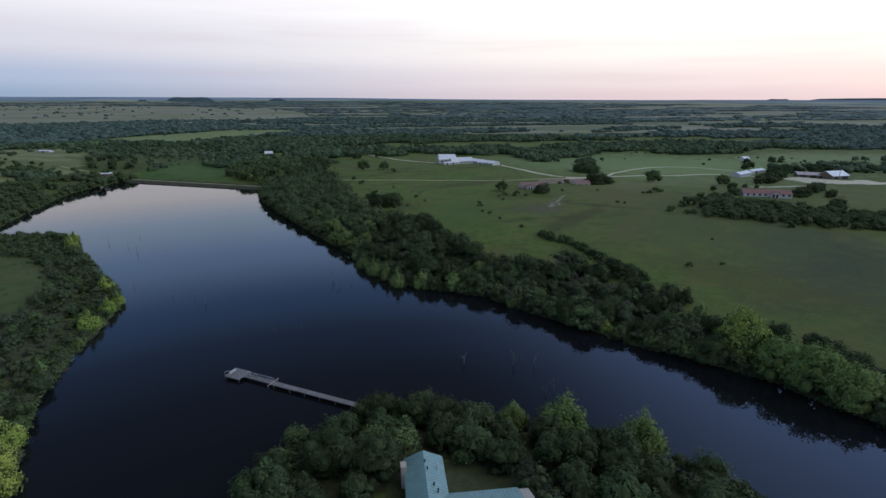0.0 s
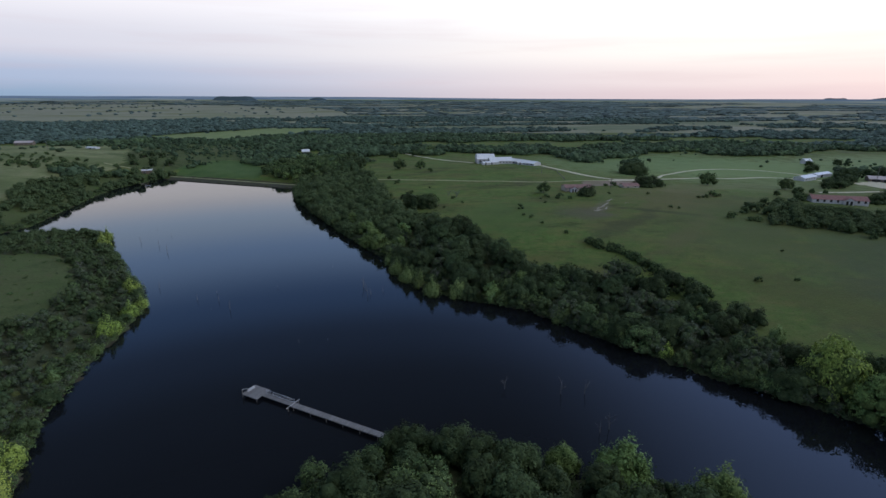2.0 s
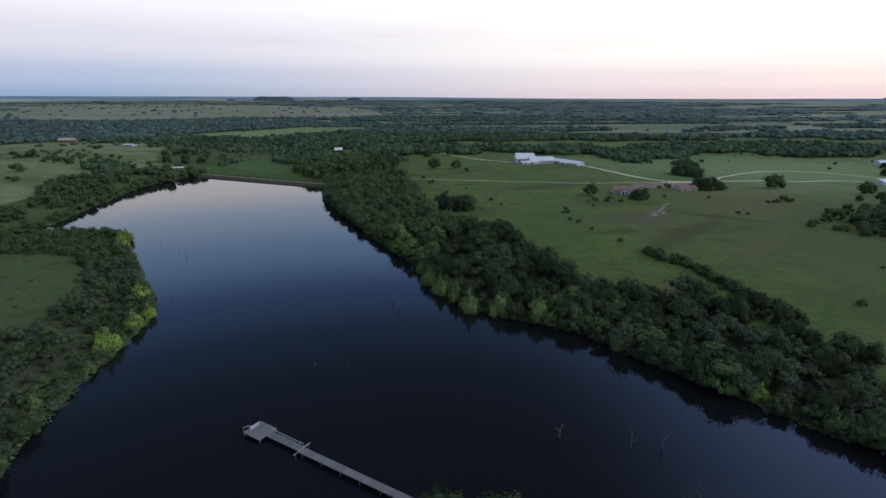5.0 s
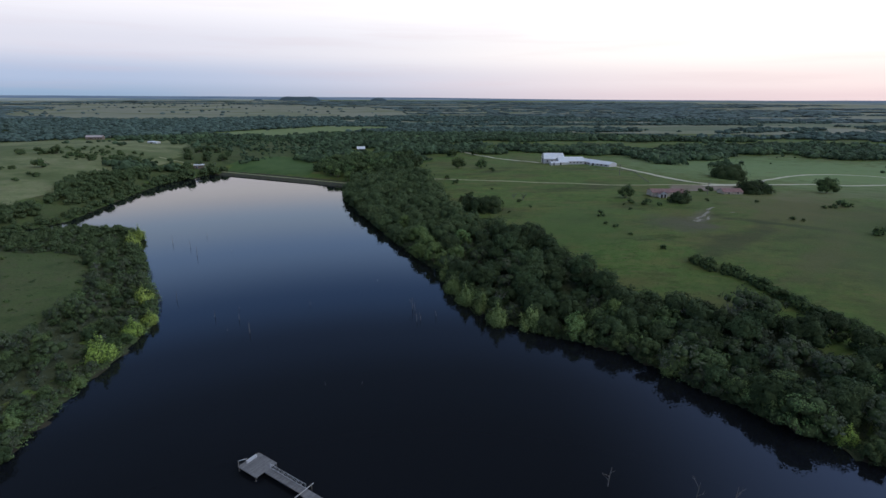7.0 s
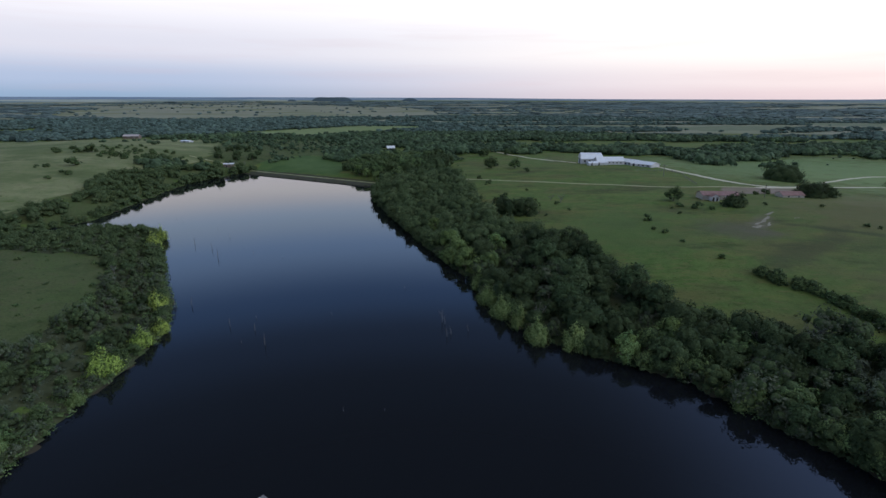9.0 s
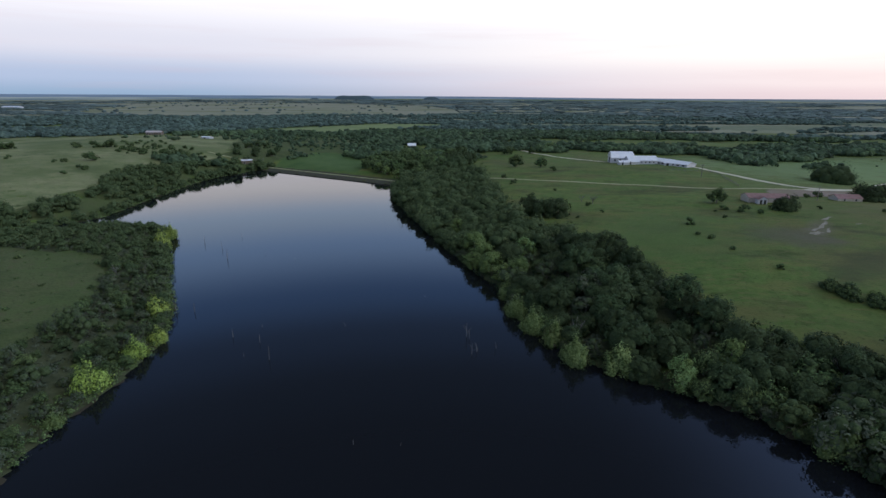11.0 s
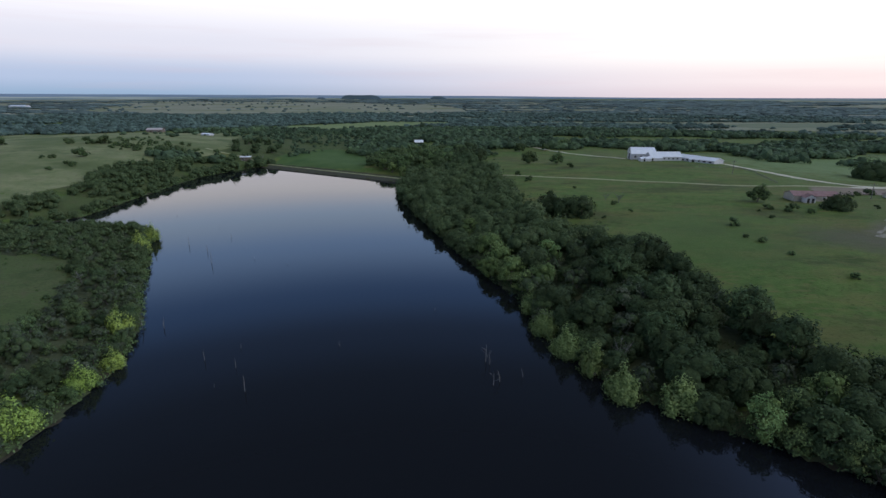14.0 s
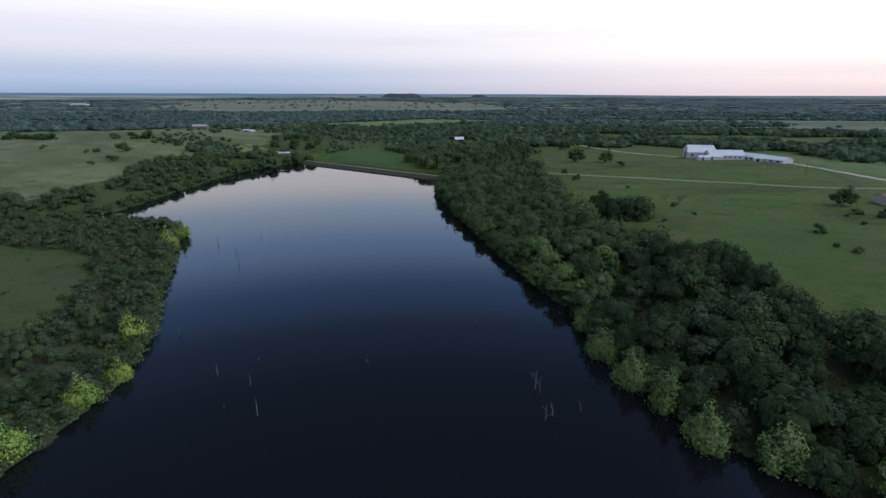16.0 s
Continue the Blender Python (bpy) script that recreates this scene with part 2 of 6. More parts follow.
WOODS_FAR = material("hazed_far_woods", [(0.3, (0.080, 0.116, 0.112)), (0.7, (0.120, 0.158, 0.146))], scale=0.06, detail=6, island=0.4, rough=0.9, spec=0.1)
BARK = material("bark", [(0.3, (0.09, 0.075, 0.06)), (0.7, (0.19, 0.165, 0.14))], scale=6, bump=0.5, rough=0.9, stretch=(1, 1, 0.3))
DEADWOOD = material("bleached_deadwood", [(0.3, (0.11, 0.105, 0.10)), (0.7, (0.21, 0.20, 0.19))], scale=5, bump=0.4, rough=0.85, stretch=(1, 1, 0.3))
PLANK = material("weathered_boards", [(0.3, (0.145, 0.142, 0.142)), (0.7, (0.225, 0.22, 0.22))], scale=3, island=0.16, rough=0.8, bump=0.2)
POST = material("grey_timber", [(0.3, (0.12, 0.11, 0.10)), (0.7, (0.22, 0.205, 0.19))], scale=4, rough=0.85)
PIPE = material("galvanised_pipe", [(0.3, (0.42, 0.42, 0.43)), (0.7, (0.56, 0.56, 0.57))], scale=3, rough=0.45, metal=0.6)
ROOF_AQUA = material("pale_green_metal_roof", [(0.3, (0.140, 0.262, 0.268)), (0.7, (0.190, 0.330, 0.332))], scale=0.7, rough=0.5, metal=0.0, spec=0.5)
ROOF_WHITE = material("white_metal_roof", [(0.3, (0.66, 0.70, 0.76)), (0.7, (0.80, 0.82, 0.85))], scale=0.4, rough=0.45, island=0.08, spec=0.5)
# siding is darker than the white roofs: wall shade put into its colour
WALL_WHITE = material("white_siding", [(0.3, (0.46, 0.46, 0.48)), (0.7, (0.60, 0.60, 0.61))], scale=0.8, rough=0.7)
ROOF_RED = material("red_tile_roof", [(0.3, (0.20, 0.105, 0.098)), (0.7, (0.31, 0.160, 0.148))], scale=0.9, rough=0.8, bump=0.3)
ROOF_BROWN = material("faded_metal_roof", [(0.3, (0.40, 0.35, 0.35)), (0.7, (0.54, 0.49, 0.49))], scale=0.9, rough=0.7)
ROOF_PINK = material("faded_pink_roof", [(0.3, (0.205, 0.118, 0.108)), (0.7, (0.295, 0.185, 0.172))], scale=0.7, rough=0.85, bump=0.3)
STONE = material("limestone", [(0.3, (0.36, 0.32, 0.27)), (0.7, (0.50, 0.46, 0.40))], scale=2.5, rough=0.9, bump=0.4)
DARK = material("dark_opening", [(0.3, (0.012, 0.012, 0.014)), (0.7, (0.03, 0.03, 0.032))], scale=1.0, rough=0.6)
WOODWALL = material("brown_boards", [(0.3, (0.13, 0.10, 0.08)), (0.7, (0.23, 0.18, 0.14))], scale=1.2, rough=0.85)
GRAVEL = material("caliche_gravel", [(0.3, (0.46, 0.43, 0.32)), (0.7, (0.62, 0.585, 0.45))], scale=0.5, detail=8, rough=0.95, spec=0.1)
TRACK = material("grassy_track", [(0.3, (0.25, 0.255, 0.135)), (0.7, (0.38, 0.365, 0.225))], scale=0.5, detail=8, rough=0.95, spec=0.1)
RUT = material("washed_out_earth", [(0.35, (0.17, 0.155, 0.11)), (0.65, (0.36, 0.335, 0.27))], scale=0.9, detail=8, rough=0.95, spec=0.1)
DIRT = material("bare_earth", [(0.3, (0.225, 0.165, 0.145)), (0.7, (0.32, 0.25, 0.225))], scale=0.3, detail=8, big=0.05, big_color=(0.19, 0.165, 0.11), rough=0.95, spec=0.1)
RIPRAP = material("dam_stone", [(0.3, (0.040, 0.044, 0.028)), (0.7, (0.095, 0.096, 0.066))], scale=1.6, detail=8, rough=0.95, bump=0.8, bump_scale=2)


def water_material():
    m = bpy.data.materials.new("lake_water")
    m.use_nodes = True
    n, l = m.node_tree.nodes, m.node_tree.links
    p = n["Principled BSDF"]
    p.inputs["Base Color"].default_value = (0.0080, 0.0094, 0.0122, 1)
    p.inputs["Roughness"].default_value, p.inputs["IOR"].default_value = 0.025, 1.333
    p.inputs["Specular IOR Level"].default_value = 0.32
    tc = n.new("ShaderNodeTexCoord")
    a = n.new("ShaderNodeTexNoise")
    a.inputs["Scale"].default_value, a.inputs["Detail"].default_value = 0.9, 3
    l.new(tc.outputs["Object"], a.inputs["Vector"])
    b = n.new("ShaderNodeTexNoise")
    b.inputs["Scale"].default_value, b.inputs["Detail"].default_value = 0.02, 2
    l.new(tc.outputs["Object"], b.inputs["Vector"])
    k = n.new("ShaderNodeMapRange")
    k.inputs["From Min"].default_value, k.inputs["From Max"].default_value = 0.4, 0.7
    k.inputs["To Min"].default_value, k.inputs["To Max"].default_value = 0.035, 0.12
    l.new(b.outputs["Fac"], k.inputs["Value"])
    u = n.new("ShaderNodeBump")
    u.inputs["Distance"].default_value = 0.06
    l.new(k.outputs["Result"], u.inputs["Strength"])
    l.new(a.outputs["Fac"], u.inputs["Height"]), l.new(u.outputs[0], p.inputs["Normal"])
    return m


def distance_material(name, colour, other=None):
    """Plain backdrop of the distance, its blue haze put into colour and glow, with long thin strips of woods and
    fields.
    """
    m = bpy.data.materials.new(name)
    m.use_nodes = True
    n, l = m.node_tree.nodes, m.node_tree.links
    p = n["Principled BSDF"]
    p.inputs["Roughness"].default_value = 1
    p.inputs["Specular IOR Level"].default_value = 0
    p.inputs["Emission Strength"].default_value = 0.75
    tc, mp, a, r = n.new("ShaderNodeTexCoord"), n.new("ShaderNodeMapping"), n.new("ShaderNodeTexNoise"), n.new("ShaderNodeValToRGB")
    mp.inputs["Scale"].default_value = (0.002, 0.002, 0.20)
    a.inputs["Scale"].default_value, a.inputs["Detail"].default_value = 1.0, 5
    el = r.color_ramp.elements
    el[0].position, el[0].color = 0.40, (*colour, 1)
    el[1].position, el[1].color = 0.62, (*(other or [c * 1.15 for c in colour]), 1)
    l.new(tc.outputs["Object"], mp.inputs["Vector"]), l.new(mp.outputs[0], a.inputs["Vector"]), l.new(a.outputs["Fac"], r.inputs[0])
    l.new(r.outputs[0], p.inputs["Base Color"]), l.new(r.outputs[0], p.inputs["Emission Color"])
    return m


WATER = water_material()
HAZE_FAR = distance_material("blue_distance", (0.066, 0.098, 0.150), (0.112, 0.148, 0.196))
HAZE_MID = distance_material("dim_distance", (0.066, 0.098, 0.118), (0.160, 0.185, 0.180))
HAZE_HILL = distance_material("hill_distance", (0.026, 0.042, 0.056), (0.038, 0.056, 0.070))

# ---- the plan: shores, heights ----
SHORE_RIGHT = [(-80, 360), (-80, 330), (-70, 301), (-58, 275), (-46, 251), (-31, 221), (-20, 202), (-14, 192), (-9, 178), (-3, 165), (3, 154.5), (11, 148.5), (22, 142.5), (33, 137), (39, 130), (43, 124), (51, 115), (59, 106), (69, 96), (78, 88), (87, 80), (92, 71), (98, 60), (122, 30), (150, -30), (170, -90)]
SHORE_POINT = [(100, -90), (74, -30), (64, 10), (61, 34), (57, 46), (50, 56), (40, 62), (28, 68), (16, 72), (6, 76), (-4, 78), (-12, 71), (-20, 63), (-25, 52), (-30, 30), (-33, 0), (-36, -50), (-38, -90)]
SHORE_LEFT = [(-64, -90), (-62, -30), (-59, 20), (-61, 50), (-65, 67), (-70, 80), (-74, 90), (-77, 105), (-79, 117), (-80, 130), (-81, 141), (-86, 152), (-92, 163), (-100, 172), (-111, 187), (-118, 197), (-130, 211), (-141, 226), (-150, 232), (-160, 232), (-172, 231), (-184, 222), (-205, 208), (-235, 198)]
SHORE_FAR = [(-236, 204), (-208, 217), (-194, 232), (-187, 245), (-191, 265), (-195, 282), (-198, 303), (-204, 328), (-206, 348), (-204, 362), (-200, 378), (-197, 394), (-188, 408)]
LAKE = np.array(SHORE_RIGHT[::-1] + SHORE_FAR[::-1] + SHORE_LEFT[::-1] + SHORE_POINT[::-1], float)
DAM = ((-70, 352), (-190, 401))


def inside(px, py, poly):
    px, py = np.asarray(px, float), np.asarray(py, float)
    hit = np.zeros(px.shape, bool)
    for (x0, y0), (x1, y1) in zip(poly, list(poly[1:]) + [poly[0]]):
        if y0 != y1:
            hit ^= ((y0 > py) != (y1 > py)) & (px < (x1 - x0) * (py - y0) / (y1 - y0) + x0)
    return hit


def to_segment(px, py, a, b):
    dx, dy = b[0] - a[0], b[1] - a[1]
    u = np.clip(((px - a[0]) * dx + (py - a[1]) * dy) / (dx * dx + dy * dy), 0, 1)
    return np.hypot(px - a[0] - u * dx, py - a[1] - u * dy)


def shore(px, py):
    """Metres from the shore, below zero on the lake."""
    px, py = np.asarray(px, float), np.asarray(py, float)
    d = np.full(px.shape, 1e9)
    pts = [tuple(p) for p in LAKE]
    for a, b in zip(pts, pts[1:] + pts[:1]):
        d = np.minimum(d, to_segment(px, py, a, b))
    return np.where(inside(px, py, pts), -d, d)


def ease(a, b, v):
    u = np.clip((v - a) / (b - a), 0, 1)
    return u * u * (3 - 2 * u)


def height(px, py):
    px, py = np.asarray(px, float), np.asarray(py, float)
    d = shore(px, py)
    d = d + np.where(np.abs(d) < 9, 0.8 * np.sin(px * 0.55 + 2 * np.sin(py * 0.21)) + 0.5 * np.sin(py * 0.83 + px * 0.3), 0)

    def hump(cx, cy, sx, sy):
        return np.exp(-((px - cx) / sx) ** 2 - ((py - cy) / sy) ** 2)

    top = 5.2 + 4.2 * hump(120, 240, 110, 90) + 5.0 * hump(70, 395, 95, 70) + 1.6 * hump(95, 300, 70, 50) + 2.6 * hump(195, 245, 80, 75) + 8.0 * hump(-350, 410, 150, 170) + 2.0 * hump(-160, 150, 60, 60) - 1.5 * hump(10, 20, 60, 60)
    far = ease(600, 850, np.hypot(px, py - 60))
    top = top * (1 - far) + 2.0 * far
    low = hump(-110, 450, 90, 70)
    top = top * (1 - 0.75 * low) + 0.8 * low
    land = 0.08 + (top - 0.08) * (0.55 * ease(0, 70, d) + 0.45 * ease(0.5, 22, d))
    land = land + 0.25 * np.sin(px * 0.11 + 1.3 * np.sin(py * 0.07)) * np.cos(py * 0.09) * ease(10, 60, d) * (1 - far)
    z = np.where(d > 0, land, -0.16 - 2.5 * ease(-0.6, 12, -d))
    dd = to_segment(px, py, *DAM)
    return np.maximum(z, np.where(dd < 7.0, 1.7 * ease(6.5, 2.0, dd) - 0.3, -9)) + 0.010 * np.maximum(py - 1800, 0)


def ground_z(x, y):
    return float(height(np.array([x]), np.array([y]))[0])


# ---- making meshes ----
def np_mesh(name, verts, faces, smooth=False):
    """A mesh from arrays of corners and of faces with equal corner counts."""
    me = bpy.data.meshes.new(name)
    verts, faces = np.asarray(verts, np.float32), np.asarray(faces, np.int32)
    k = faces.shape[1]
    me.vertices.add(len(verts))
    me.vertices.foreach_set("co", verts.ravel())
    me.loops.add(faces.size)
    me.loops.foreach_set("vertex_index", faces.ravel())
    me.polygons.add(len(faces))
    me.polygons.foreach_set("loop_start", np.arange(0, faces.size, k, dtype=np.int32))
    me.polygons.foreach_set("use_smooth", np.full(len(faces), smooth))
    me.update(calc_edges=True)
    return me


def part(name, shape, mat, parent=None, label=""):
    """Links a bmesh or mesh as one object under a thing."""
    if isinstance(shape, bmesh.types.BMesh):
        me = bpy.data.meshes.new(name)
        bmesh.ops.recalc_face_normals(shape, faces=shape.faces)
        shape.to_mesh(me)
        shape.free()
    else:
        me = shape
    if not me.materials:
        me.materials.append(mat)
    ob = new(name, me)
    if parent:
        ob.parent = parent
    return tagged(ob, label)


def box(bm, x, y, z, sx, sy, sz, turn=0.0, bevel=0.0, tilt=0.0):
    """A block with its base centre at x, y, z."""
    m = Matrix.Translation((x, y, z)) @ Matrix.Rotation(turn, 4, "Z") @ Matrix.Rotation(tilt, 4, "Y") @ Matrix.Translation((0, 0, sz / 2)) @ Matrix.Diagonal((sx, sy, sz, 1))
    got = bmesh.ops.create_cube(bm, size=1, matrix=m)
    if bevel:
        edges = {e for v in got["verts"] for e in v.link_edges}
        bmesh.ops.bevel(bm, geom=list(edges), offset=bevel, segments=1, affect="EDGES")


def rod(bm, a, b, r0, r1=None, sides=6):
    """A tapered rod from a to b."""
    a, b = Vector(a), Vector(b)
    r1 = r0 if r1 is None else r1
    q = (b - a).to_track_quat("Z", "Y").to_matrix()
    rings = []
    for c, r in ((a, r0), (b, r1)):
        rings.append([bm.verts.new(c + q @ Vector((r * math.cos(2 * math.pi * i / sides), r * math.sin(2 * math.pi * i / sides), 0))) for i in range(sides)])
    for i in range(sides):
        bm.faces.new((rings[0][i], rings[0][(i + 1) % sides], rings[1][(i + 1) % sides], rings[1][i]))
    bm.faces.new(rings[1])
    bm.faces.new(rings[0][::-1])


def empty(name, x, y, z, turn=0.0):
    ob = new(name)
    ob.empty_display_size = 0.3
    ob.matrix_world = pose(x, y, z, 0, 0, turn)
    return ob


# ---- ground, lake, distance ----
def axis(lo, hi, step, reach, grow=1.16):
    mid = list(np.arange(lo, hi + step, step))
    s, a, b = step, [mid[0]], [mid[-1]]
    while a[-1] > -reach:
        s *= grow
        a.append(a[-1] - s)
    s = step
    while b[-1] < reach:
        s *= grow
        b.append(b[-1] + s)
    return np.array(a[:0:-1] + mid + b[1:])


gx, gy = axis(-300, 380, 3.2, 5200), axis(-40, 540, 3.2, 5200)
X, Y = np.meshgrid(gx, gy)
Z = height(X.ravel(), Y.ravel())
nx, ny = len(gx), len(gy)
i0 = (np.arange(ny - 1)[:, None] * nx + np.arange(nx - 1)[None]).ravel()
mud = PASTURE.node_tree
pz, pp = mud.nodes.new("ShaderNodeSeparateXYZ"), mud.nodes["Principled BSDF"]
mud.links.new(next(n for n in mud.nodes if n.type == "TEX_COORD").outputs["Object"], pz.inputs[0])
pm, px = mud.nodes.new("ShaderNodeMapRange"), mud.nodes.new("ShaderNodeMixRGB")
pm.inputs["From Min"].default_value, pm.inputs["From Max"].default_value = 0.75, 0.25
mud.links.new(pz.outputs[2], pm.inputs["Value"])
mud.links.new(pm.outputs["Result"], px.inputs[0])
# the grass is duller and drier towards the south-east
dry, dry_at = mud.nodes.new("ShaderNodeMixRGB"), mud.nodes.new("ShaderNodeMapRange")
lean_x, lean_y = mud.nodes.new("ShaderNodeMath"), mud.nodes.new("ShaderNodeMath")
lean_x.operation, lean_y.operation = "MULTIPLY", "MULTIPLY_ADD"
lean_x.inputs[1].default_value, lean_y.inputs[1].default_value = 0.7, -0.7
mud.links.new(pz.outputs[0], lean_x.inputs[0]), mud.links.new(pz.outputs[1], lean_y.inputs[0]), mud.links.new(lean_x.outputs[0], lean_y.inputs[2])
dry_noise, dry_sum = mud.nodes.new("ShaderNodeTexNoise"), mud.nodes.new("ShaderNodeMath")
dry_noise.inputs["Scale"].default_value, dry_noise.inputs["Detail"].default_value = 0.025, 6
dry_sum.operation, dry_sum.inputs[1].default_value = "MULTIPLY_ADD", 260
mud.links.new(next(n for n in mud.nodes if n.type == "TEX_COORD").outputs["Object"], dry_noise.inputs["Vector"])
mud.links.new(dry_noise.outputs["Fac"], dry_sum.inputs[0]), mud.links.new(lean_y.outputs[0], dry_sum.inputs[2])
dry_at.inputs["From Min"].default_value, dry_at.inputs["From Max"].default_value = 20, 150
dry_at.inputs["To Max"].default_value = 0.55
mud.links.new(dry_sum.outputs[0], dry_at.inputs["Value"]), mud.links.new(dry_at.outputs["Result"], dry.inputs[0])
dry.inputs[2].default_value = (0.092, 0.108, 0.040, 1)
mud.links.new(pp.inputs["Base Color"].links[0].from_socket, dry.inputs[1])
bare = dry.outputs[0]
# worn, eroded, drier, darker and paler places of the pasture: centre, half width and length, turn, colour, strength
for cx, cy, rx, ry, turn, tone, most in ((78, 229, 13, 16, 0.3, (0.108, 0.104, 0.066), 0.65), (84, 226, 5, 9, 0.8, (0.118, 0.110, 0.078), 0.5), (90, 238, 5, 11, -0.5, (0.15, 0.14, 0.092), 0.75), (136, 252, 24, 46, -0.75, (0.122, 0.118, 0.050), 0.75), (116, 224, 3, 26, 1.0, (0.046, 0.062, 0.027), 0.65), (170, 292, 16, 60, -1.2, (0.150, 0.150, 0.070), 0.6), (158, 150, 26, 60, -0.7, (0.062, 0.082, 0.042), 0.6), (166, 122, 30, 52, -0.8, (0.052, 0.066, 0.040), 0.65), (128, 176, 12, 44, -0.75, (0.086, 0.112, 0.040), 0.6), (185, 200, 16, 60, -0.9, (0.080, 0.104, 0.042), 0.6), (118, 128, 12, 46, 0.7, (0.088, 0.096, 0.034), 0.6), (270, 400, 150, 85, 0.15, (0.176, 0.252, 0.102), 0.85), (200, 452, 120, 70, 0.2, (0.150, 0.222, 0.090), 0.7), (450, 430, 130, 80, 0.1, (0.178, 0.240, 0.108), 0.8), (150, 405, 40, 60, -0.6, (0.134, 0.190, 0.076), 0.65), (240, 312, 40, 70, -1.4, (0.138, 0.176, 0.074), 0.65), (150, 215, 30, 70, -0.9, (0.088, 0.110, 0.042), 0.6), (88, 205, 6, 36, -0.85, (0.060, 0.066, 0.030), 0.6), (108, 190, 5, 40, -0.8, (0.115, 0.120, 0.050), 0.6), (40, 230, 26, 40, -0.5, (0.086, 0.136, 0.040), 0.6)):
    sm, ss, sn, sa, sr, sx = (mud.nodes.new("ShaderNode" + k) for k in ("Mapping", "VectorMath", "TexNoise", "Math", "MapRange", "MixRGB"))
    sm.vector_type = "TEXTURE"
    sm.inputs["Location"].default_value, sm.inputs["Rotation"].default_value, sm.inputs["Scale"].default_value = (cx, cy, 0), (0, 0, turn), (rx, ry, 1000)
    ss.operation, sa.operation = "LENGTH", "MULTIPLY_ADD"
    sn.inputs["Scale"].default_value, sn.inputs["Detail"].default_value, sn.inputs["Roughness"].default_value = 0.11, 8, 0.65
    here = next(n for n in mud.nodes if n.type == "TEX_COORD").outputs["Object"]
    mud.links.new(here, sm.inputs["Vector"]), mud.links.new(here, sn.inputs["Vector"])
    mud.links.new(sm.outputs[0], ss.inputs[0]), mud.links.new(sn.outputs["Fac"], sa.inputs[0])
    sa.inputs[1].default_value = 2.2
    mud.links.new(ss.outputs["Value"], sa.inputs[2]), mud.links.new(sa.outputs[0], sr.inputs["Value"])
    sr.inputs["From Min"].default_value, sr.inputs["From Max"].default_value = 2.25, 1.55
    sr.inputs["To Max"].default_value = most
    mud.links.new(sr.outputs["Result"], sx.inputs[0]), mud.links.new(bare, sx.inputs[1])
    sx.inputs[2].default_value = (*tone, 1)
    bare = sx.outputs[0]
mud.links.new(bare, px.inputs[1])
px.inputs[2].default_value = (0.052, 0.046, 0.032, 1)
mud.links.new(px.outputs[0], pp.inputs["Base Color"])
ground = part("ground", np_mesh("ground", np.stack([X.ravel(), Y.ravel(), Z], 1), np.stack([i0, i0 + 1, i0 + nx + 1, i0 + nx], 1), True), PASTURE)
tagged(ground, "rolling green pasture with dry patches round the lake", "ground", kind="structure")

bm = bmesh.new()
rim = [bm.verts.new((x, y, 0)) for x, y in ((-262, -95), (205, -95), (205, 366), (-60, 366), (-190, 412), (-262, 412))]
bm.faces.new(rim)
water = part("water", bm, WATER)
tagged(water, "dark still lake water mirroring the dusk sky", "lake", kind="structure")


def sheet(name, pts, mat, label, lift=0.25, step=None, category="field"):
    """A patch of ground cover laid on the ground."""
    xs, ys = [p[0] for p in pts], [p[1] for p in pts]
    step = step or max(max(xs) - min(xs), max(ys) - min(ys)) / 40
    ax, ay = np.arange(min(xs), max(xs) + step, step), np.arange(min(ys), max(ys) + step, step)
    A, B = np.meshgrid(ax, ay)
    keep = inside(A.ravel() + step / 2, B.ravel() + step / 2, pts)
    z = height(A.ravel(), B.ravel()) + lift
    n = len(ax)
    idx = np.array([i for i in np.nonzero(keep)[0] if (i % n) < n - 1 and i // n < len(ay) - 1])
    me = np_mesh(name, np.stack([A.ravel(), B.ravel(), z], 1), np.stack([idx, idx + 1, idx + n + 1, idx + n], 1), True)
    return tagged(part(name, me, mat), label, category, kind="structure")


FIELD_TAN = [(-1700, 1900), (-1250, 1330), (-800, 1180), (-661, 1280), (-560, 1390), (-276, 1420), (-190, 1640), (-300, 2100), (-472, 2500), (-1155, 2900), (-2300, 3000)]
FIELD_HAY = [(-420, 770), (-345, 705), (-240, 690), (-205, 760), (-172, 900), (-140, 1010), (-270, 1015), (-345, 900)]
FIELD_EAST = [(250, 1000), (330, 940), (430, 965), (520, 1040), (560, 1120), (440, 1120), (330, 1070)]
FIELD_MID = [(-70, 975), (60, 1000), (170, 985), (260, 1030), (240, 1090), (80, 1085), (-70, 1060)]
FIELD_NORTH = [(560, 1180), (760, 1120), (980, 1190), (900, 1290), (640, 1270)]
FIELD_SLOPE = [(-690, 560), (-640, 300), (-400, 180), (-215, 215), (-232, 300), (-236, 420), (-252, 455), (-300, 560), (-371, 612), (-413, 620), (-500, 640), (-560, 590)]
CLEAR_LEFT = [(-300, 108), (-190, 104), (-114, 106), (-105, 119), (-103, 131), (-104, 145), (-110, 157), (-118, 168), (-125, 179), (-135, 188), (-146, 186), (-190, 182), (-300, 172)]
FLAT = [(-192, 411), (-122, 391), (-116, 414), (-132, 440), (-152, 480), (-180, 472), (-197, 440)]
sheet("field", [(-4600, 1450), (-1200, 1120), (-300, 1040), (40, 900), (1500, 830), (4600, 700), (4600, 4300), (-4600, 4300)], TAN, "pale dry plain that reaches to the far hills", 0.2, 90)
sheet("field", FIELD_TAN, TAN, "wide pale dry grassland beyond the woods", 0.4, 45)
sheet("field", FIELD_HAY, GREEN, "bright green hay field between woods", 0.3, 8)
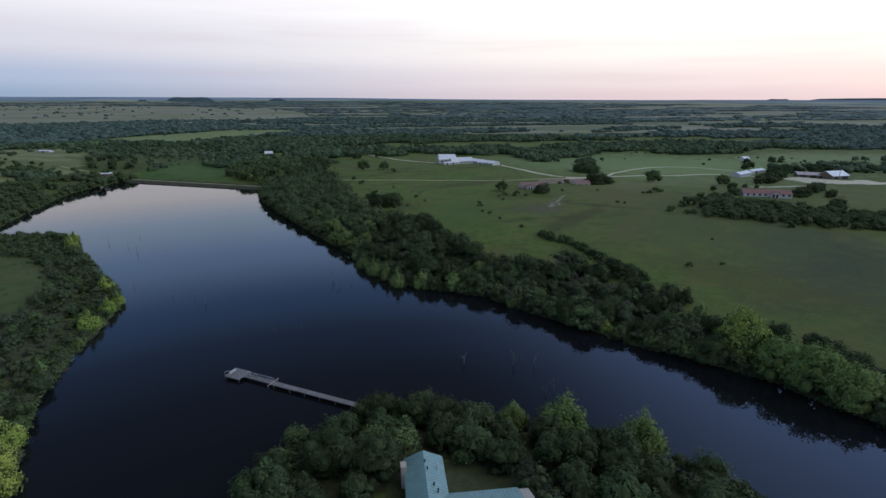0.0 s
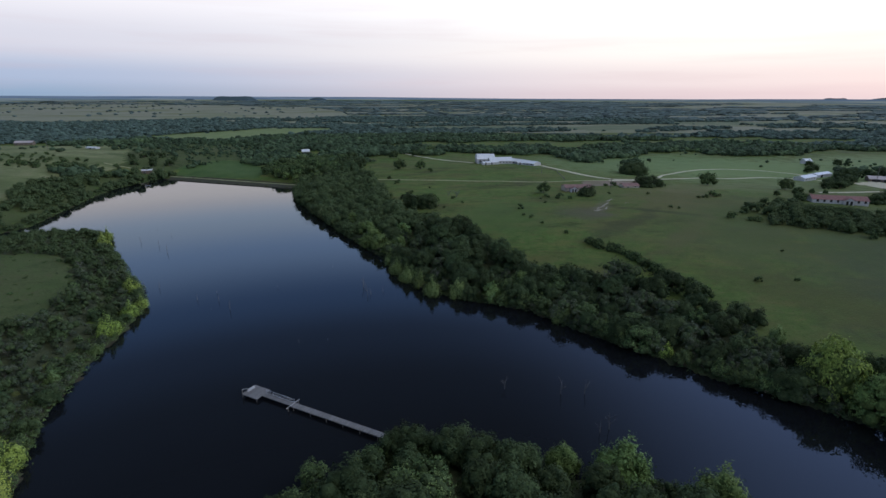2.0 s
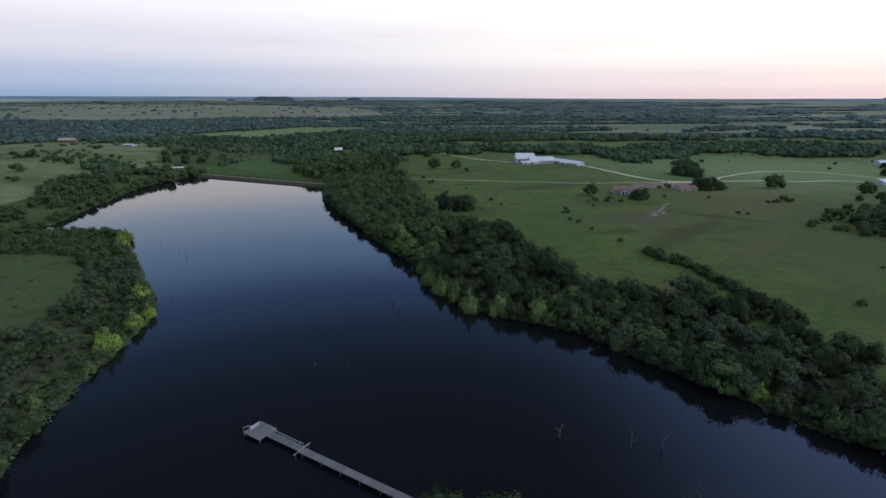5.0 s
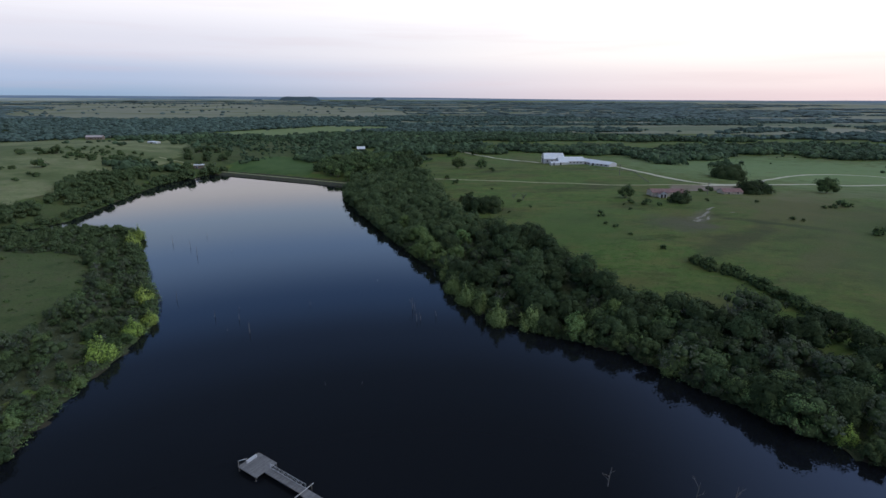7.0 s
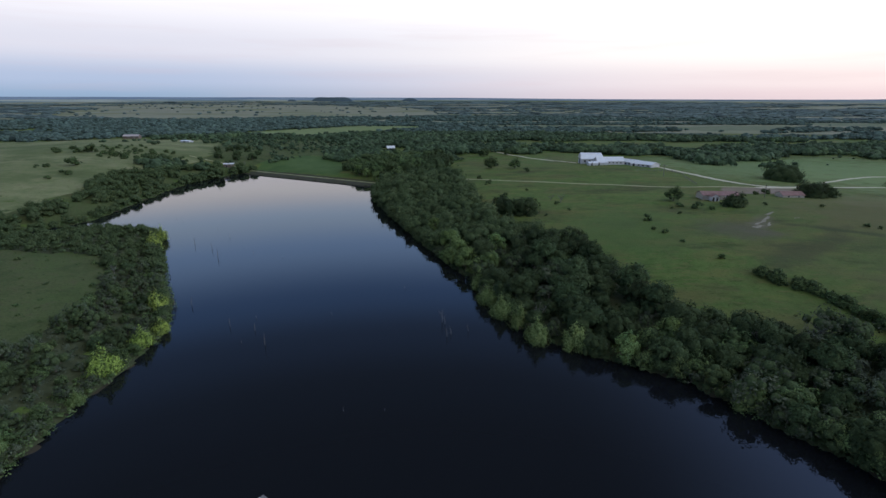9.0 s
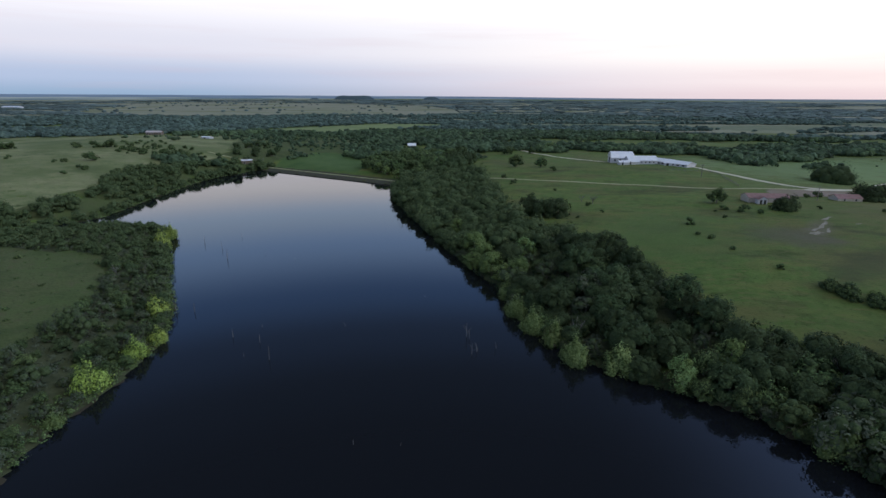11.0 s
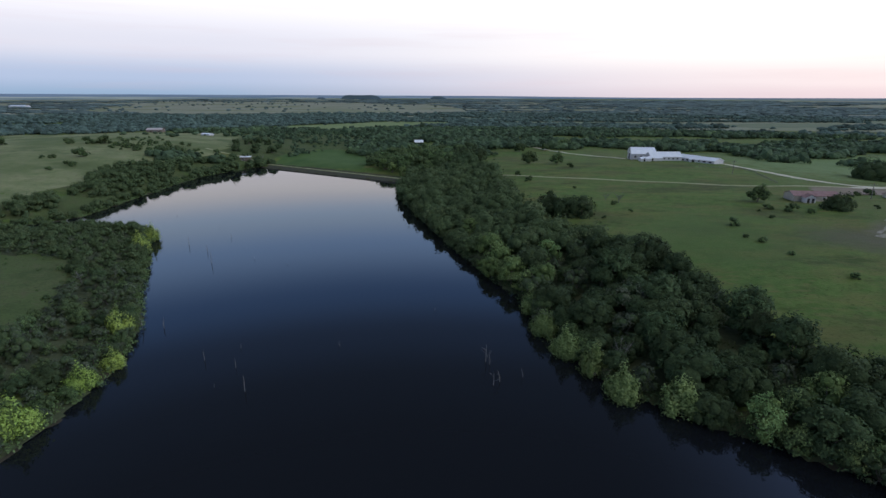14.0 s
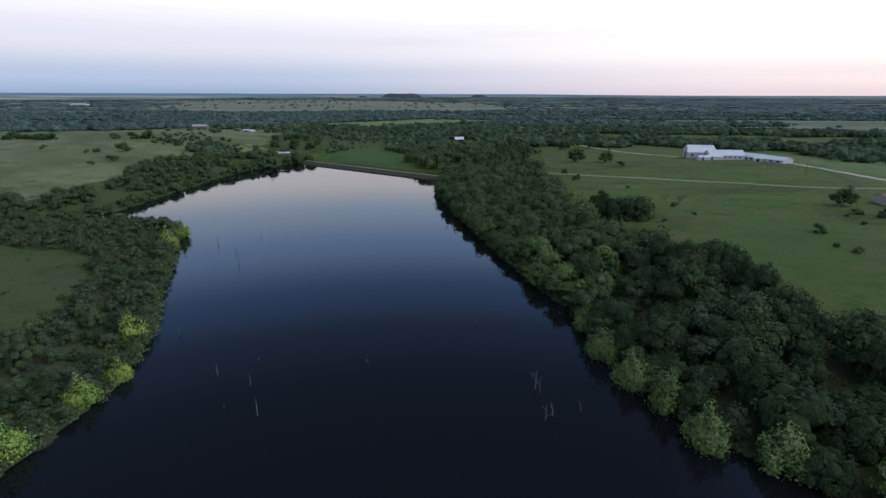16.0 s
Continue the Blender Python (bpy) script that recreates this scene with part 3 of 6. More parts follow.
for clearing in (FIELD_EAST, FIELD_MID, FIELD_NORTH):
    sheet("field", clearing, PALE, "pale clearing among far woods", 0.3, 16)
sheet("field", FIELD_SLOPE, SLOPE, "dry olive grass on the hillside", 0.1, 6)
sheet("field", CLEAR_LEFT, WORN, "dull olive grass in a clearing by the lake", 0.4, 4)
sheet("field", [(-236, 420), (-200, 418), (-186, 470), (-150, 485), (-170, 580), (-230, 640), (-330, 650), (-371, 612), (-300, 560), (-252, 455)], WORN, "olive grass between scrub behind the dam", 0.11, 6)
sheet("field", FLAT, LUSH, "lush green flat below the dam", 0.12, 4)

random_far = np.random.default_rng(5)


def ridge(name, radius, top, rough_z, mat, label, turns=360, foot=-5, east=None):
    """A ring of low hills that closes the view."""
    a = np.linspace(0, 2 * math.pi, turns, endpoint=False)
    z = np.full(turns, float(top))
    for k in range(1, 40):
        z += rough_z / k ** 0.9 * np.sin(k * a * 3 + random_far.uniform(0, 6.28)) * random_far.uniform(0.3, 1)
    z = np.minimum(z, top + rough_z * 1.2)
    if east is not None:
        b = np.where(a > math.pi, a - 2 * math.pi, a)
        z += (east - top) * (ease(radians(-9), radians(13), b) - 0.5 * ease(radians(27), radians(40), b))
    v = np.concatenate([np.stack([radius * np.sin(a), 40 + radius * np.cos(a), np.full(turns, float(foot))], 1), np.stack([(radius + 60) * np.sin(a), 40 + (radius + 60) * np.cos(a), z], 1)])
    i = np.arange(turns)
    j = (i + 1) % turns
    return tagged(part(name, np_mesh(name, v, np.stack([i, j, j + turns, i + turns], 1), True), mat), label, "hills", kind="structure")


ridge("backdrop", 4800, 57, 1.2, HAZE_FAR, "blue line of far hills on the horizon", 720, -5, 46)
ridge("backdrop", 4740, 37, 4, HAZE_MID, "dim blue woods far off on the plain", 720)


def mesa(x, y, z, w, d, flat_w, label, turn=0.0, foot=-2.0):
    """A flat-topped hill with a sloping skirt."""
    n, rows = 48, (0.0, 0.08, 0.2, 0.4, 0.62, 0.82, 0.95, 1.0)
    v, f = [], []
    ca, sa = math.cos(radians(turn)), math.sin(radians(turn))
    for h in rows:
        s = (flat_w + (1 - flat_w) * (1 - h) ** 1.5) * (1 if h < 0.9 else 0.9 if h < 1 else 0.62)
        for i in range(n):
            a = 2 * math.pi * i / n
            r = 1 + 0.07 * math.sin(3 * a + x) + 0.04 * math.sin(7 * a)
            px, py = w / 2 * s * r * math.cos(a), d / 2 * s * r * math.sin(a)
            top = 1 + 0.03 * math.sin(2 * a + y) + 0.015 * math.sin(7 * a)
            v.append((x + px * ca - py * sa, y + px * sa + py * ca, foot + (z - foot) * h * (top if h > 0.9 else 1)))
    for k in range(len(rows) - 1):
        for i in range(n):
            j = (i + 1) % n
            f.append((k * n + i, k * n + j, (k + 1) * n + j, (k + 1) * n + i))
    me = bpy.data.meshes.new("mesa")
    me.from_pydata(v, [], f + [tuple(range((len(rows) - 1) * n, len(rows) * n))])
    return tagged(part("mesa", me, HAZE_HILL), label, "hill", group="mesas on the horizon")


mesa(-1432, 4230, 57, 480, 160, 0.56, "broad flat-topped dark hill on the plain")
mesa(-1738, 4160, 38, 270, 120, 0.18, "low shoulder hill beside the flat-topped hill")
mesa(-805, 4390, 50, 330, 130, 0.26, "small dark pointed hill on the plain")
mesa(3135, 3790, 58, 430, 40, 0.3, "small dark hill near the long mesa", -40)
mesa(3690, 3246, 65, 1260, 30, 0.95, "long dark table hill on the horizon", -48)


def ribbon(name, pts, width, mat, label, lift=0.14, ragged=0.25):
    """A track of that width along points, draped on the ground."""
    line = []
    for a, b in zip(pts, pts[1:]):
        n = max(2, int(math.dist(a, b) / 3))
        line += [(a[0] + (b[0] - a[0]) * k / n, a[1] + (b[1] - a[1]) * k / n) for k in range(n)]
    line.append(pts[-1])
    for _ in range(6):
        line = [line[0]] + [((p[0] + 2 * q[0] + r[0]) / 4, (p[1] + 2 * q[1] + r[1]) / 4) for p, q, r in zip(line, line[1:], line[2:])] + [line[-1]]
    rnd = random.Random(len(line))
    v = []
    for i, p in enumerate(line):
        q, r = line[max(i - 1, 0)], line[min(i + 1, len(line) - 1)]
        dx, dy = r[0] - q[0], r[1] - q[1]
        s = math.hypot(dx, dy) or 1
        for k in (-1, -0.33, 0.33, 1):
            h = width / 2 * k * (1 + (rnd.uniform(-ragged, ragged) if abs(k) == 1 else 0))
            v.append((p[0] - dy / s * h, p[1] + dx / s * h))
    v = np.array(v)
    z = height(v[:, 0], v[:, 1]) + lift
    f = [(4 * i + k, 4 * i + k + 1, 4 * i + k + 5, 4 * i + k + 4) for i in range(len(line) - 1) for k in range(3)]
    return tagged(part(name, np_mesh(name, np.column_stack([v, z]), f, True), mat), label, "track", kind="structure")


ribbon("road", [(-20, 540), (6, 494), (34, 440), (47, 416)], 2.6, GRAVEL, "pale gravel drive behind the white barn")
ribbon("road", [(93, 396), (99, 385), (106, 370), (112, 357), (119, 341), (126, 326), (134, 323), (150, 328)], 3.8, GRAVEL, "pale gravel drive down from the barn")
ribbon("road", [(-40, 356), (-26, 351), (7, 339), (31, 330), (51, 322), (71, 317), (90, 312), (124, 319)], 2.6, TRACK, "grassy two-wheel track across the pasture")
ribbon("road", [(124, 319), (142, 323), (158, 330), (174, 338), (203, 345), (227, 349), (262, 354), (284, 345), (303, 326), (323, 304), (350, 301), (420, 304), (520, 315)], 3.2, GRAVEL, "pale gravel ranch road")
ribbon("road", [(164, 338), (178, 357), (203, 379), (227, 397), (250, 402), (276, 392), (294, 374), (286, 352)], 2.4, GRAVEL, "pale gravel loop road through grass")
ribbon("road", [(236, 281), (246, 286), (268, 291), (288, 294)], 3.0, GRAVEL, "pale gravel lane to the red-roofed house")
ribbon("road", [(-60, 348), (-72, 352), (-188, 400), (-215, 412), (-250, 420)], 2.2, TRACK, "pale two-wheel track along the dam", 0.2)
for rut, wide in (([(84.8, 230.8), (86.6, 231.8), (88.6, 233.6)], 1.7), ([(87.0, 234.8), (90.0, 237.6), (92.6, 240.6), (95.0, 244.2), (96.8, 247.2)], 1.3), ([(90.6, 233.0), (92.2, 235.4), (93.0, 238.0)], 0.7), ([(97.0, 249.0), (99.0, 250.8), (101.5, 253.6)], 1.0), ([(104.0, 243.0), (106.0, 243.8)], 0.6)):
    ribbon("track", rut, wide, RUT, "bare pale washed-out earth in the grass", 0.09, 0.7)
# the lawn's shade is painted on with the dark floor colour
sheet("yard", [(-1, 36), (24, 36), (24, 58), (-1, 60)], FLOOR, "dark lawn beside the house, shade put into its colour", 0.12, 1.0, "yard")
sheet("yard", [(98, 296), (110, 294), (126, 296), (142, 303), (150, 318), (138, 323), (106, 314)], DIRT, "bare pinkish earth yard by the ruined house", 0.11, 2.0, "yard")
sheet("yard", [(298, 330), (302, 305), (328, 300), (362, 298), (356, 321), (336, 314), (318, 336)], GRAVEL, "pale gravel yard before the barn", 0.11, 3, "yard")


nxd, nyd = -0.378, -0.926
ribbon("dam_face", [(-72 + nxd * 4.0, 353 + nyd * 4.0), (-188 + nxd * 4.0, 400 + nyd * 4.0)], 3.4, RIPRAP, "dark stone facing on the water side of the dam", 0.12, 0.15)

# ---- trees ----
ICO = bmesh.new()
bmesh.ops.create_icosphere(ICO, subdivisions=1, radius=1)
ICO_V = np.array([v.co[:] for v in ICO.verts])
ICO_F = np.array([[v.index for v in f.verts] for f in ICO.faces])
ICO.free()
GOLD = (1 + 5 ** 0.5) / 2
KNOB_V = np.array([(s * a, t * GOLD * a, 0) for a in (0.5257,) for s in (-1, 1) for t in (-1, 1)])
KNOB_V = np.concatenate([KNOB_V, KNOB_V[:, [2, 0, 1]], KNOB_V[:, [1, 2, 0]]])
KNOB = bmesh.new()
for p in KNOB_V:
    KNOB.verts.new(p)
bmesh.ops.convex_hull(KNOB, input=KNOB.verts)
KNOB.verts.index_update()
KNOB_V = np.array([v.co[:] for v in KNOB.verts])
KNOB_F = np.array([[v.index for v in f.verts] for f in KNOB.faces])
KNOB.free()


def leaves(rng, centres, radii, per, size, low=-0.45, heart=2.0, mass=None):
    """Leaf sprays over small tufts, loose and uneven, left out where they lie deep in the crown's masses."""
    vs, fs, n0 = [], [], 0
    mean = (radii.mean(1) ** 2).mean()
    for c, r in zip(centres, radii):
        k = max(6, int(per * r.mean() ** 2 / mean))
        d = rng.normal(size=(k, 3))
        d /= np.linalg.norm(d, axis=1)[:, None]
        d = d[d[:, 2] > low]
        p = c + d * r * (rng.uniform(0.66, 1.30, (len(d), 1)) + 0.50 * (rng.random((len(d), 1)) < 0.10) * rng.random((len(d), 1)))
        if mass is not None:
            keep = np.ones(len(p), bool)
            for c2, r2 in zip(*mass):
                keep &= np.linalg.norm((p - c2) / r2, axis=1) > 0.86
            p, d = p[keep], d[keep]
        if not len(p):
            continue
        whole = p - np.array([0, 0, heart])
        whole /= np.linalg.norm(whole, axis=1)[:, None] + 1e-6
        nrm = 0.5 * d + 0.75 * whole + rng.normal(scale=0.40, size=d.shape)
        nrm[:, 2] += 0.2
        nrm /= np.linalg.norm(nrm, axis=1)[:, None]
        t = np.cross(nrm, rng.normal(size=d.shape))
        t /= np.linalg.norm(t, axis=1)[:, None]
        b = np.cross(nrm, t)
        s = size * rng.uniform(0.55, 1.45, (len(p), 1))
        q = np.stack([p + t * s, p - t * s * 0.7 + b * s * 0.55, p - t * s * 0.7 - b * s * 0.55], 1).reshape(-1, 3)
        fs.append(np.arange(len(p))[:, None] * 3 + n0 + [0, 1, 2])
        vs.append(q)
        n0 += len(q)
    return np.concatenate(vs), np.concatenate(fs)


def core_mesh(rng, centres, radii, scale=0.82):
    vs, fs = [], []
    for i, (c, r) in enumerate(zip(centres, radii)):
        vs.append(c + KNOB_V * r * scale * rng.uniform(0.85, 1.08, (len(KNOB_V), 1)))
        fs.append(KNOB_F + i * len(KNOB_V))
    return np.concatenate(vs), np.concatenate(fs)


def lobes_for(rng, kind, n, wide, tall, base):
    """The large masses of a crown and the small tufts on them: centres and radii of both."""
    c, r, tc, tr = [], [], [], []
    if kind == "upright":
        for i in range(n):
            a, u = rng.uniform(0, 2 * math.pi), math.sqrt(rng.uniform(0, 1))
            if i == 0:
                u = 0.05
            foot = np.array([math.cos(a) * u * wide * 0.30, math.sin(a) * u * wide * 0.30, base])
            tip = np.array([math.cos(a) * u * wide * 0.44, math.sin(a) * u * wide * 0.44, base + (tall - base) * (1 - 0.70 * u ** 1.1) * rng.uniform(0.88, 1.04)])
            for h in (0.2, 0.38, 0.55, 0.7, 0.83, 0.94):
                g = wide * 0.20 * (1 - 0.80 * h ** 1.5) * rng.uniform(0.8, 1.15)
                q = foot + (tip - foot) * h + rng.normal(scale=0.10 * g, size=3)
                tc.append(q), tr.append((g, g, g * 1.5))
                if h < 0.75:
                    c.append(q), r.append((g * 0.8, g * 0.8, g * 1.2))
        return np.array(c), np.array(r), np.array(tc), np.array(tr)
    turn = rng.uniform(0, 6.28)
    for i in range(n):
        low = i % 3 == 0
        a = turn + i * 2.4 + rng.uniform(-0.5, 0.5)
        u = rng.uniform(0.72, 1.0) if low else math.sqrt(rng.uniform(0.0, 0.9))
        s = wide * rng.uniform(0.14, 0.21) if low else wide * rng.uniform(0.13, 0.24)
        spread = (wide / 2 - s * 0.8) * u
        dome = (1 - (u * 0.85) ** 2) ** 0.5
        q = np.array([math.cos(a) * spread, math.sin(a) * spread, base + (tall - base) * (rng.uniform(0.12, 0.34) if low else 0.22 + 0.5 * dome * rng.uniform(0.55, 1.1))])
        up = rng.uniform(0.8, 1.15)
        q[2] = min(q[2], tall - s * up * 0.8)
        c.append(q), r.append((s, s, s * up))
        for k in range(7):
            d = rng.normal(size=3)
            d[2] = abs(d[2]) * 0.9 - 0.25
            d /= np.linalg.norm(d)
            g = s * rng.uniform(0.30, 0.55)
            tc.append(q + d * np.array([s, s, s * up]) * rng.uniform(0.66, 1.0))
            tr.append((g, g, g * rng.uniform(0.8, 1.3)))
    return np.array(c), np.array(r), np.array(tc), np.array(tr)


def make_tree(kind, seed, wide, tall, base, lobes, per, size, leaf, name, label, group, bark=None, limbs=5, category="tree", inner=None):
    """A tree at the origin: a tapered trunk with limbs, and a crown of leaf sprays."""
    rng = np.random.default_rng(seed)
    root = empty(name, 0, 0, 0)
    c, r, tc, tr = lobes_for(rng, kind, lobes, wide, tall, base)
    bm = bmesh.new()
    lean = rng.uniform(-0.3, 0.3, 2)
    fork = Vector((lean[0], lean[1], base * 0.75 + 0.25 * tall * 0.4))
    g = 0.035 * tall
    rod(bm, (0, 0, -0.5), (lean[0] * 0.3, lean[1] * 0.3, fork.z * 0.5), g * 1.25, g * 0.95, 6)
    rod(bm, (lean[0] * 0.3, lean[1] * 0.3, fork.z * 0.5), fork, g * 0.95, g * 0.8, 6)
    for k in range(limbs):
        e = Vector(c[int(k * len(c) / limbs)])
        mid = fork.lerp(e, 0.5) + Vector((rng.uniform(-0.3, 0.3), rng.uniform(-0.3, 0.3), -0.2))
        rod(bm, fork, mid, g * 0.55, g * 0.38, 5)
        rod(bm, mid, e, g * 0.38, g * 0.12, 5)
    part("trunk", bm, bark or BARK, root)
    lv, lf = leaves(rng, tc, tr, per, size, heart=base + 0.3 * (tall - base), mass=None if kind == "upright" else (c, r))
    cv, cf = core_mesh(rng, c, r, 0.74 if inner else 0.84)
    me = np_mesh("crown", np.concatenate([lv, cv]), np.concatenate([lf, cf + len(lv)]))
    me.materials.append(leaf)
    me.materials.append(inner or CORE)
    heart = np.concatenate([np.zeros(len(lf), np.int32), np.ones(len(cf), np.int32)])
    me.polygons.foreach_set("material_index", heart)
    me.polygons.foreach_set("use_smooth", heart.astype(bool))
    part("crown", me, leaf, root)
    tagged(root, label, category, group)
    return root


OAK, WIL, SHR = "oaks of the lake woods", "young willows by the water", "shrubs of the pasture"
L_OAK = "dark green broad live oak in a dense lakeside thicket"
L_FAR = "dark green rounded oak in the woods round the lake"
L_WIL = "yellow-green young willow at the water's edge"
L_GREY = "grey-green feathery mesquite among the oaks"
oaks = [make_tree("round", 10 + i, 7.6 + 1.1 * (i % 3), 6.4 + 0.8 * (i % 4), 0.1, 18 + i % 4, 40, 0.25, LEAF_OAK, "oak_tree", L_OAK, OAK) for i in range(7)]
light = [make_tree("round", 30 + i, 8.4 + i, 6.6 + 0.6 * i, 0.1, 14, 11, 0.40, LEAF_OAK, "oak_tree", L_FAR, OAK) for i in range(4)]
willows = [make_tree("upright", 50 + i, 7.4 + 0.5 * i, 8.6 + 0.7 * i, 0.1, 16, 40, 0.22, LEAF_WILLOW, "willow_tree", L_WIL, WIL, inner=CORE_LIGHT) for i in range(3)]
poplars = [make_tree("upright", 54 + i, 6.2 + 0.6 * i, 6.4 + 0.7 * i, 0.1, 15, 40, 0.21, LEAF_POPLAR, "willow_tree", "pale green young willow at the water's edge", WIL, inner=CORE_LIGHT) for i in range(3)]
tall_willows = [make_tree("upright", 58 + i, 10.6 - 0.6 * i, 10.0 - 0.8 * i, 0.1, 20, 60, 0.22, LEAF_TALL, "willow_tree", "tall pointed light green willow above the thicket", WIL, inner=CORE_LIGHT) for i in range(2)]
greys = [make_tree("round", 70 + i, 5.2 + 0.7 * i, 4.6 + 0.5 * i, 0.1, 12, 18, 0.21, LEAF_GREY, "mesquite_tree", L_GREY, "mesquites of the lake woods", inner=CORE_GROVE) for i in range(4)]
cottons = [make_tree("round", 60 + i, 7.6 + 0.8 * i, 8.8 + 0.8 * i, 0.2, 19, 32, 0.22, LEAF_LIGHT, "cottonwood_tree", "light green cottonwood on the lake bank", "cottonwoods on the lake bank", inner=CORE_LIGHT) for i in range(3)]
shrubs = [make_tree("round", 90 + i, 3.0 + 0.5 * i, 1.9 + 0.3 * i, 0.0, 9, 11, 0.19, LEAF_SHRUB, "shrub", "low dark green shrub standing in pasture grass", SHR, limbs=3, category="shrub") for i in range(3)]
bright = [make_tree("round", 80 + i, 6.4 + 0.8 * i, 6.2 + 0.8 * i, 0.1, 16, 22, 0.22, LEAF_SHRUB, "elm_tree", "mid-green leafy elm at the lake bank", "elms of the lake woods", inner=CORE_GROVE) for i in range(4)]
field_trees = [make_tree("round", 120 + i, 6.8 + 0.6 * i, 5.6 + 0.5 * i, 0.6, 16, 30, 0.24, LEAF_SHRUB, "elm_tree", "round green tree standing alone in pasture", "lone trees in the pasture") for i in range(2)]
big_willows = [make_tree("round", 300 + i, 11.5 + i, 9.6 - 0.6 * i, 0.2, 34, 64, 0.29, (LEAF_BIG, LEAF_TALL)[i], "willow_tree", ("broad yellow-green willow on the lake bank", "broad mid-green willow on the lake bank")[i], WIL, inner=CORE_LIGHT) for i in range(2)]


def mott(seed, wide, tall, lobes, size=0.38, per=30):
    return make_tree("round", seed, wide, tall, -2.2, lobes, per, size, LEAF_OAK, "live_oak", "broad dark live oak spreading to the ground in pasture", "lone oaks in the pasture")


first_use = set()


def plant(kinds, x, y, scale=1.0, turn=None, rng=random, sink=0.15, label="", group="", flatten=1.0):
    """Stands a tree of one of those kinds at a place."""
    ob = kinds[rng.randrange(len(kinds))]
    turn = rng.uniform(0, 360) if turn is None else turn
    m = pose(x, y, max(ground_z(x, y), 0) - sink, rng.uniform(-3, 3), rng.uniform(-3, 3), turn) @ Matrix.Diagonal((scale, scale, scale * flatten, 1))
    if ob in first_use:
        ob = copy_thing(ob, m)
        ob.matrix_basis = m
    else:
        first_use.add(ob)
        ob.matrix_basis = m
    return tagged(ob, label, "", group)


def scatter(poly, gap, seed, ok=None, edge=1.6):
    """Places inside an outline, at least about a gap apart."""
    rng = random.Random(seed)
    xs, ys = [p[0] for p in poly], [p[1] for p in poly]
    got, cell = [], {}
    tries = int((max(xs) - min(xs)) * (max(ys) - min(ys)) / gap ** 2 * 7)
    P = np.array([(rng.uniform(min(xs), max(xs)), rng.uniform(min(ys), max(ys))) for _ in range(tries)])
    good = inside(P[:, 0], P[:, 1], poly) & (shore(P[:, 0], P[:, 1]) > edge)
    for x, y in P[good]:
        g = gap * rng.uniform(0.85, 1.15)
        k = (int(x // gap), int(y // gap))
        if any(math.dist((x, y), q) < g for a in (-1, 0, 1) for b in (-1, 0, 1) for q in cell.get((k[0] + a, k[1] + b), ())):
            continue
        if ok and not ok(x, y):
            continue
        cell.setdefault(k, []).append((x, y))
        got.append((float(x), float(y)))
    return got


def strip(line, width, side):
    """An outline along a shore, reaching inland."""
    off = []
    for i, p in enumerate(line):
        q, r2 = line[max(i - 1, 0)], line[min(i + 1, len(line) - 1)]
        dx, dy = r2[0] - q[0], r2[1] - q[1]
        s = math.hypot(dx, dy)
        off.append((p[0] - dy / s * width * side, p[1] + dx / s * width * side))
    return line + off[::-1]


BELT_RIGHT = SHORE_RIGHT[:23] + [(118, 72), (102, 86), (94, 93), (88, 100), (83, 109), (77, 119), (74, 130), (70, 141), (58, 150), (46, 155), (38, 160), (31, 172), (26, 190), (22, 205), (16, 217), (4, 228), (-7, 239), (-14, 259), (-18, 294), (-29, 340), (-38, 368), (-60, 368)]
BELT_LEFT = SHORE_LEFT[2:21] + [(-184, 218), (-192, 186), (-188, 110), (-130, 60), (-95, 20)]
BELT_FAR = SHORE_FAR[1:] + [(-205, 418), (-222, 398), (-232, 366), (-234, 335), (-222, 306), (-213, 284), (-214, 262), (-222, 246), (-240, 232), (-262, 214), (-240, 206)]
BELT_POINT = [(60, 30), (57, 46), (50, 56), (40, 62), (28, 68), (16, 72), (6, 75), (-4, 77), (-12, 70), (-20, 62), (-25, 50), (-28, 34), (-10, 32), (-4, 44), (0, 60), (11, 60), (23, 50), (24, 40), (34, 36), (44, 40)]
COTTON = [(-23, 219), (-19.5, 213), (-15.5, 200), (-12.5, 195), (-8, 195.5), (-6, 211), (23, 144.5), (33.2, 150), (-31, 240), (-88, 372), (-97, 381), (-104, 388)]
BIG = [(87.5, 89.5), (91.5, 79.5), (95, 74), (98.5, 68)]
TALL = [(33.5, 66.3), (45.5, 59.2), (24.5, 70.2)]
willow_spots = [(-82.4, 126), (-82.8, 138), (-92.6, 157), (-83.4, 145), (-131, 209), (-136, 220), (-79.6, 116), (-80.6, 101.4), (-70.5, 74.5), (-64, 62.5), (-67.5, 68), (4.9, 151.5), (1.0, 157.8), (-3.4, 164.5), (-7.6, 172.5), (61, 108), (12.9, 149.2), (89, 108), (41, 130), (-10.5, 184)]


def near_willow(x, y, r=4.6):
    return any(math.dist((x, y), p) < r + 2.4 for p in BIG) or any(math.dist((x, y), p) < r + 2.0 for p in TALL) or any(math.dist((x, y), p) < r for p in COTTON) or any(math.dist((x, y), p) < r * 0.72 for p in willow_spots) or any(math.dist((x, y), p) < r + 1.6 for p in COTTON[:4])


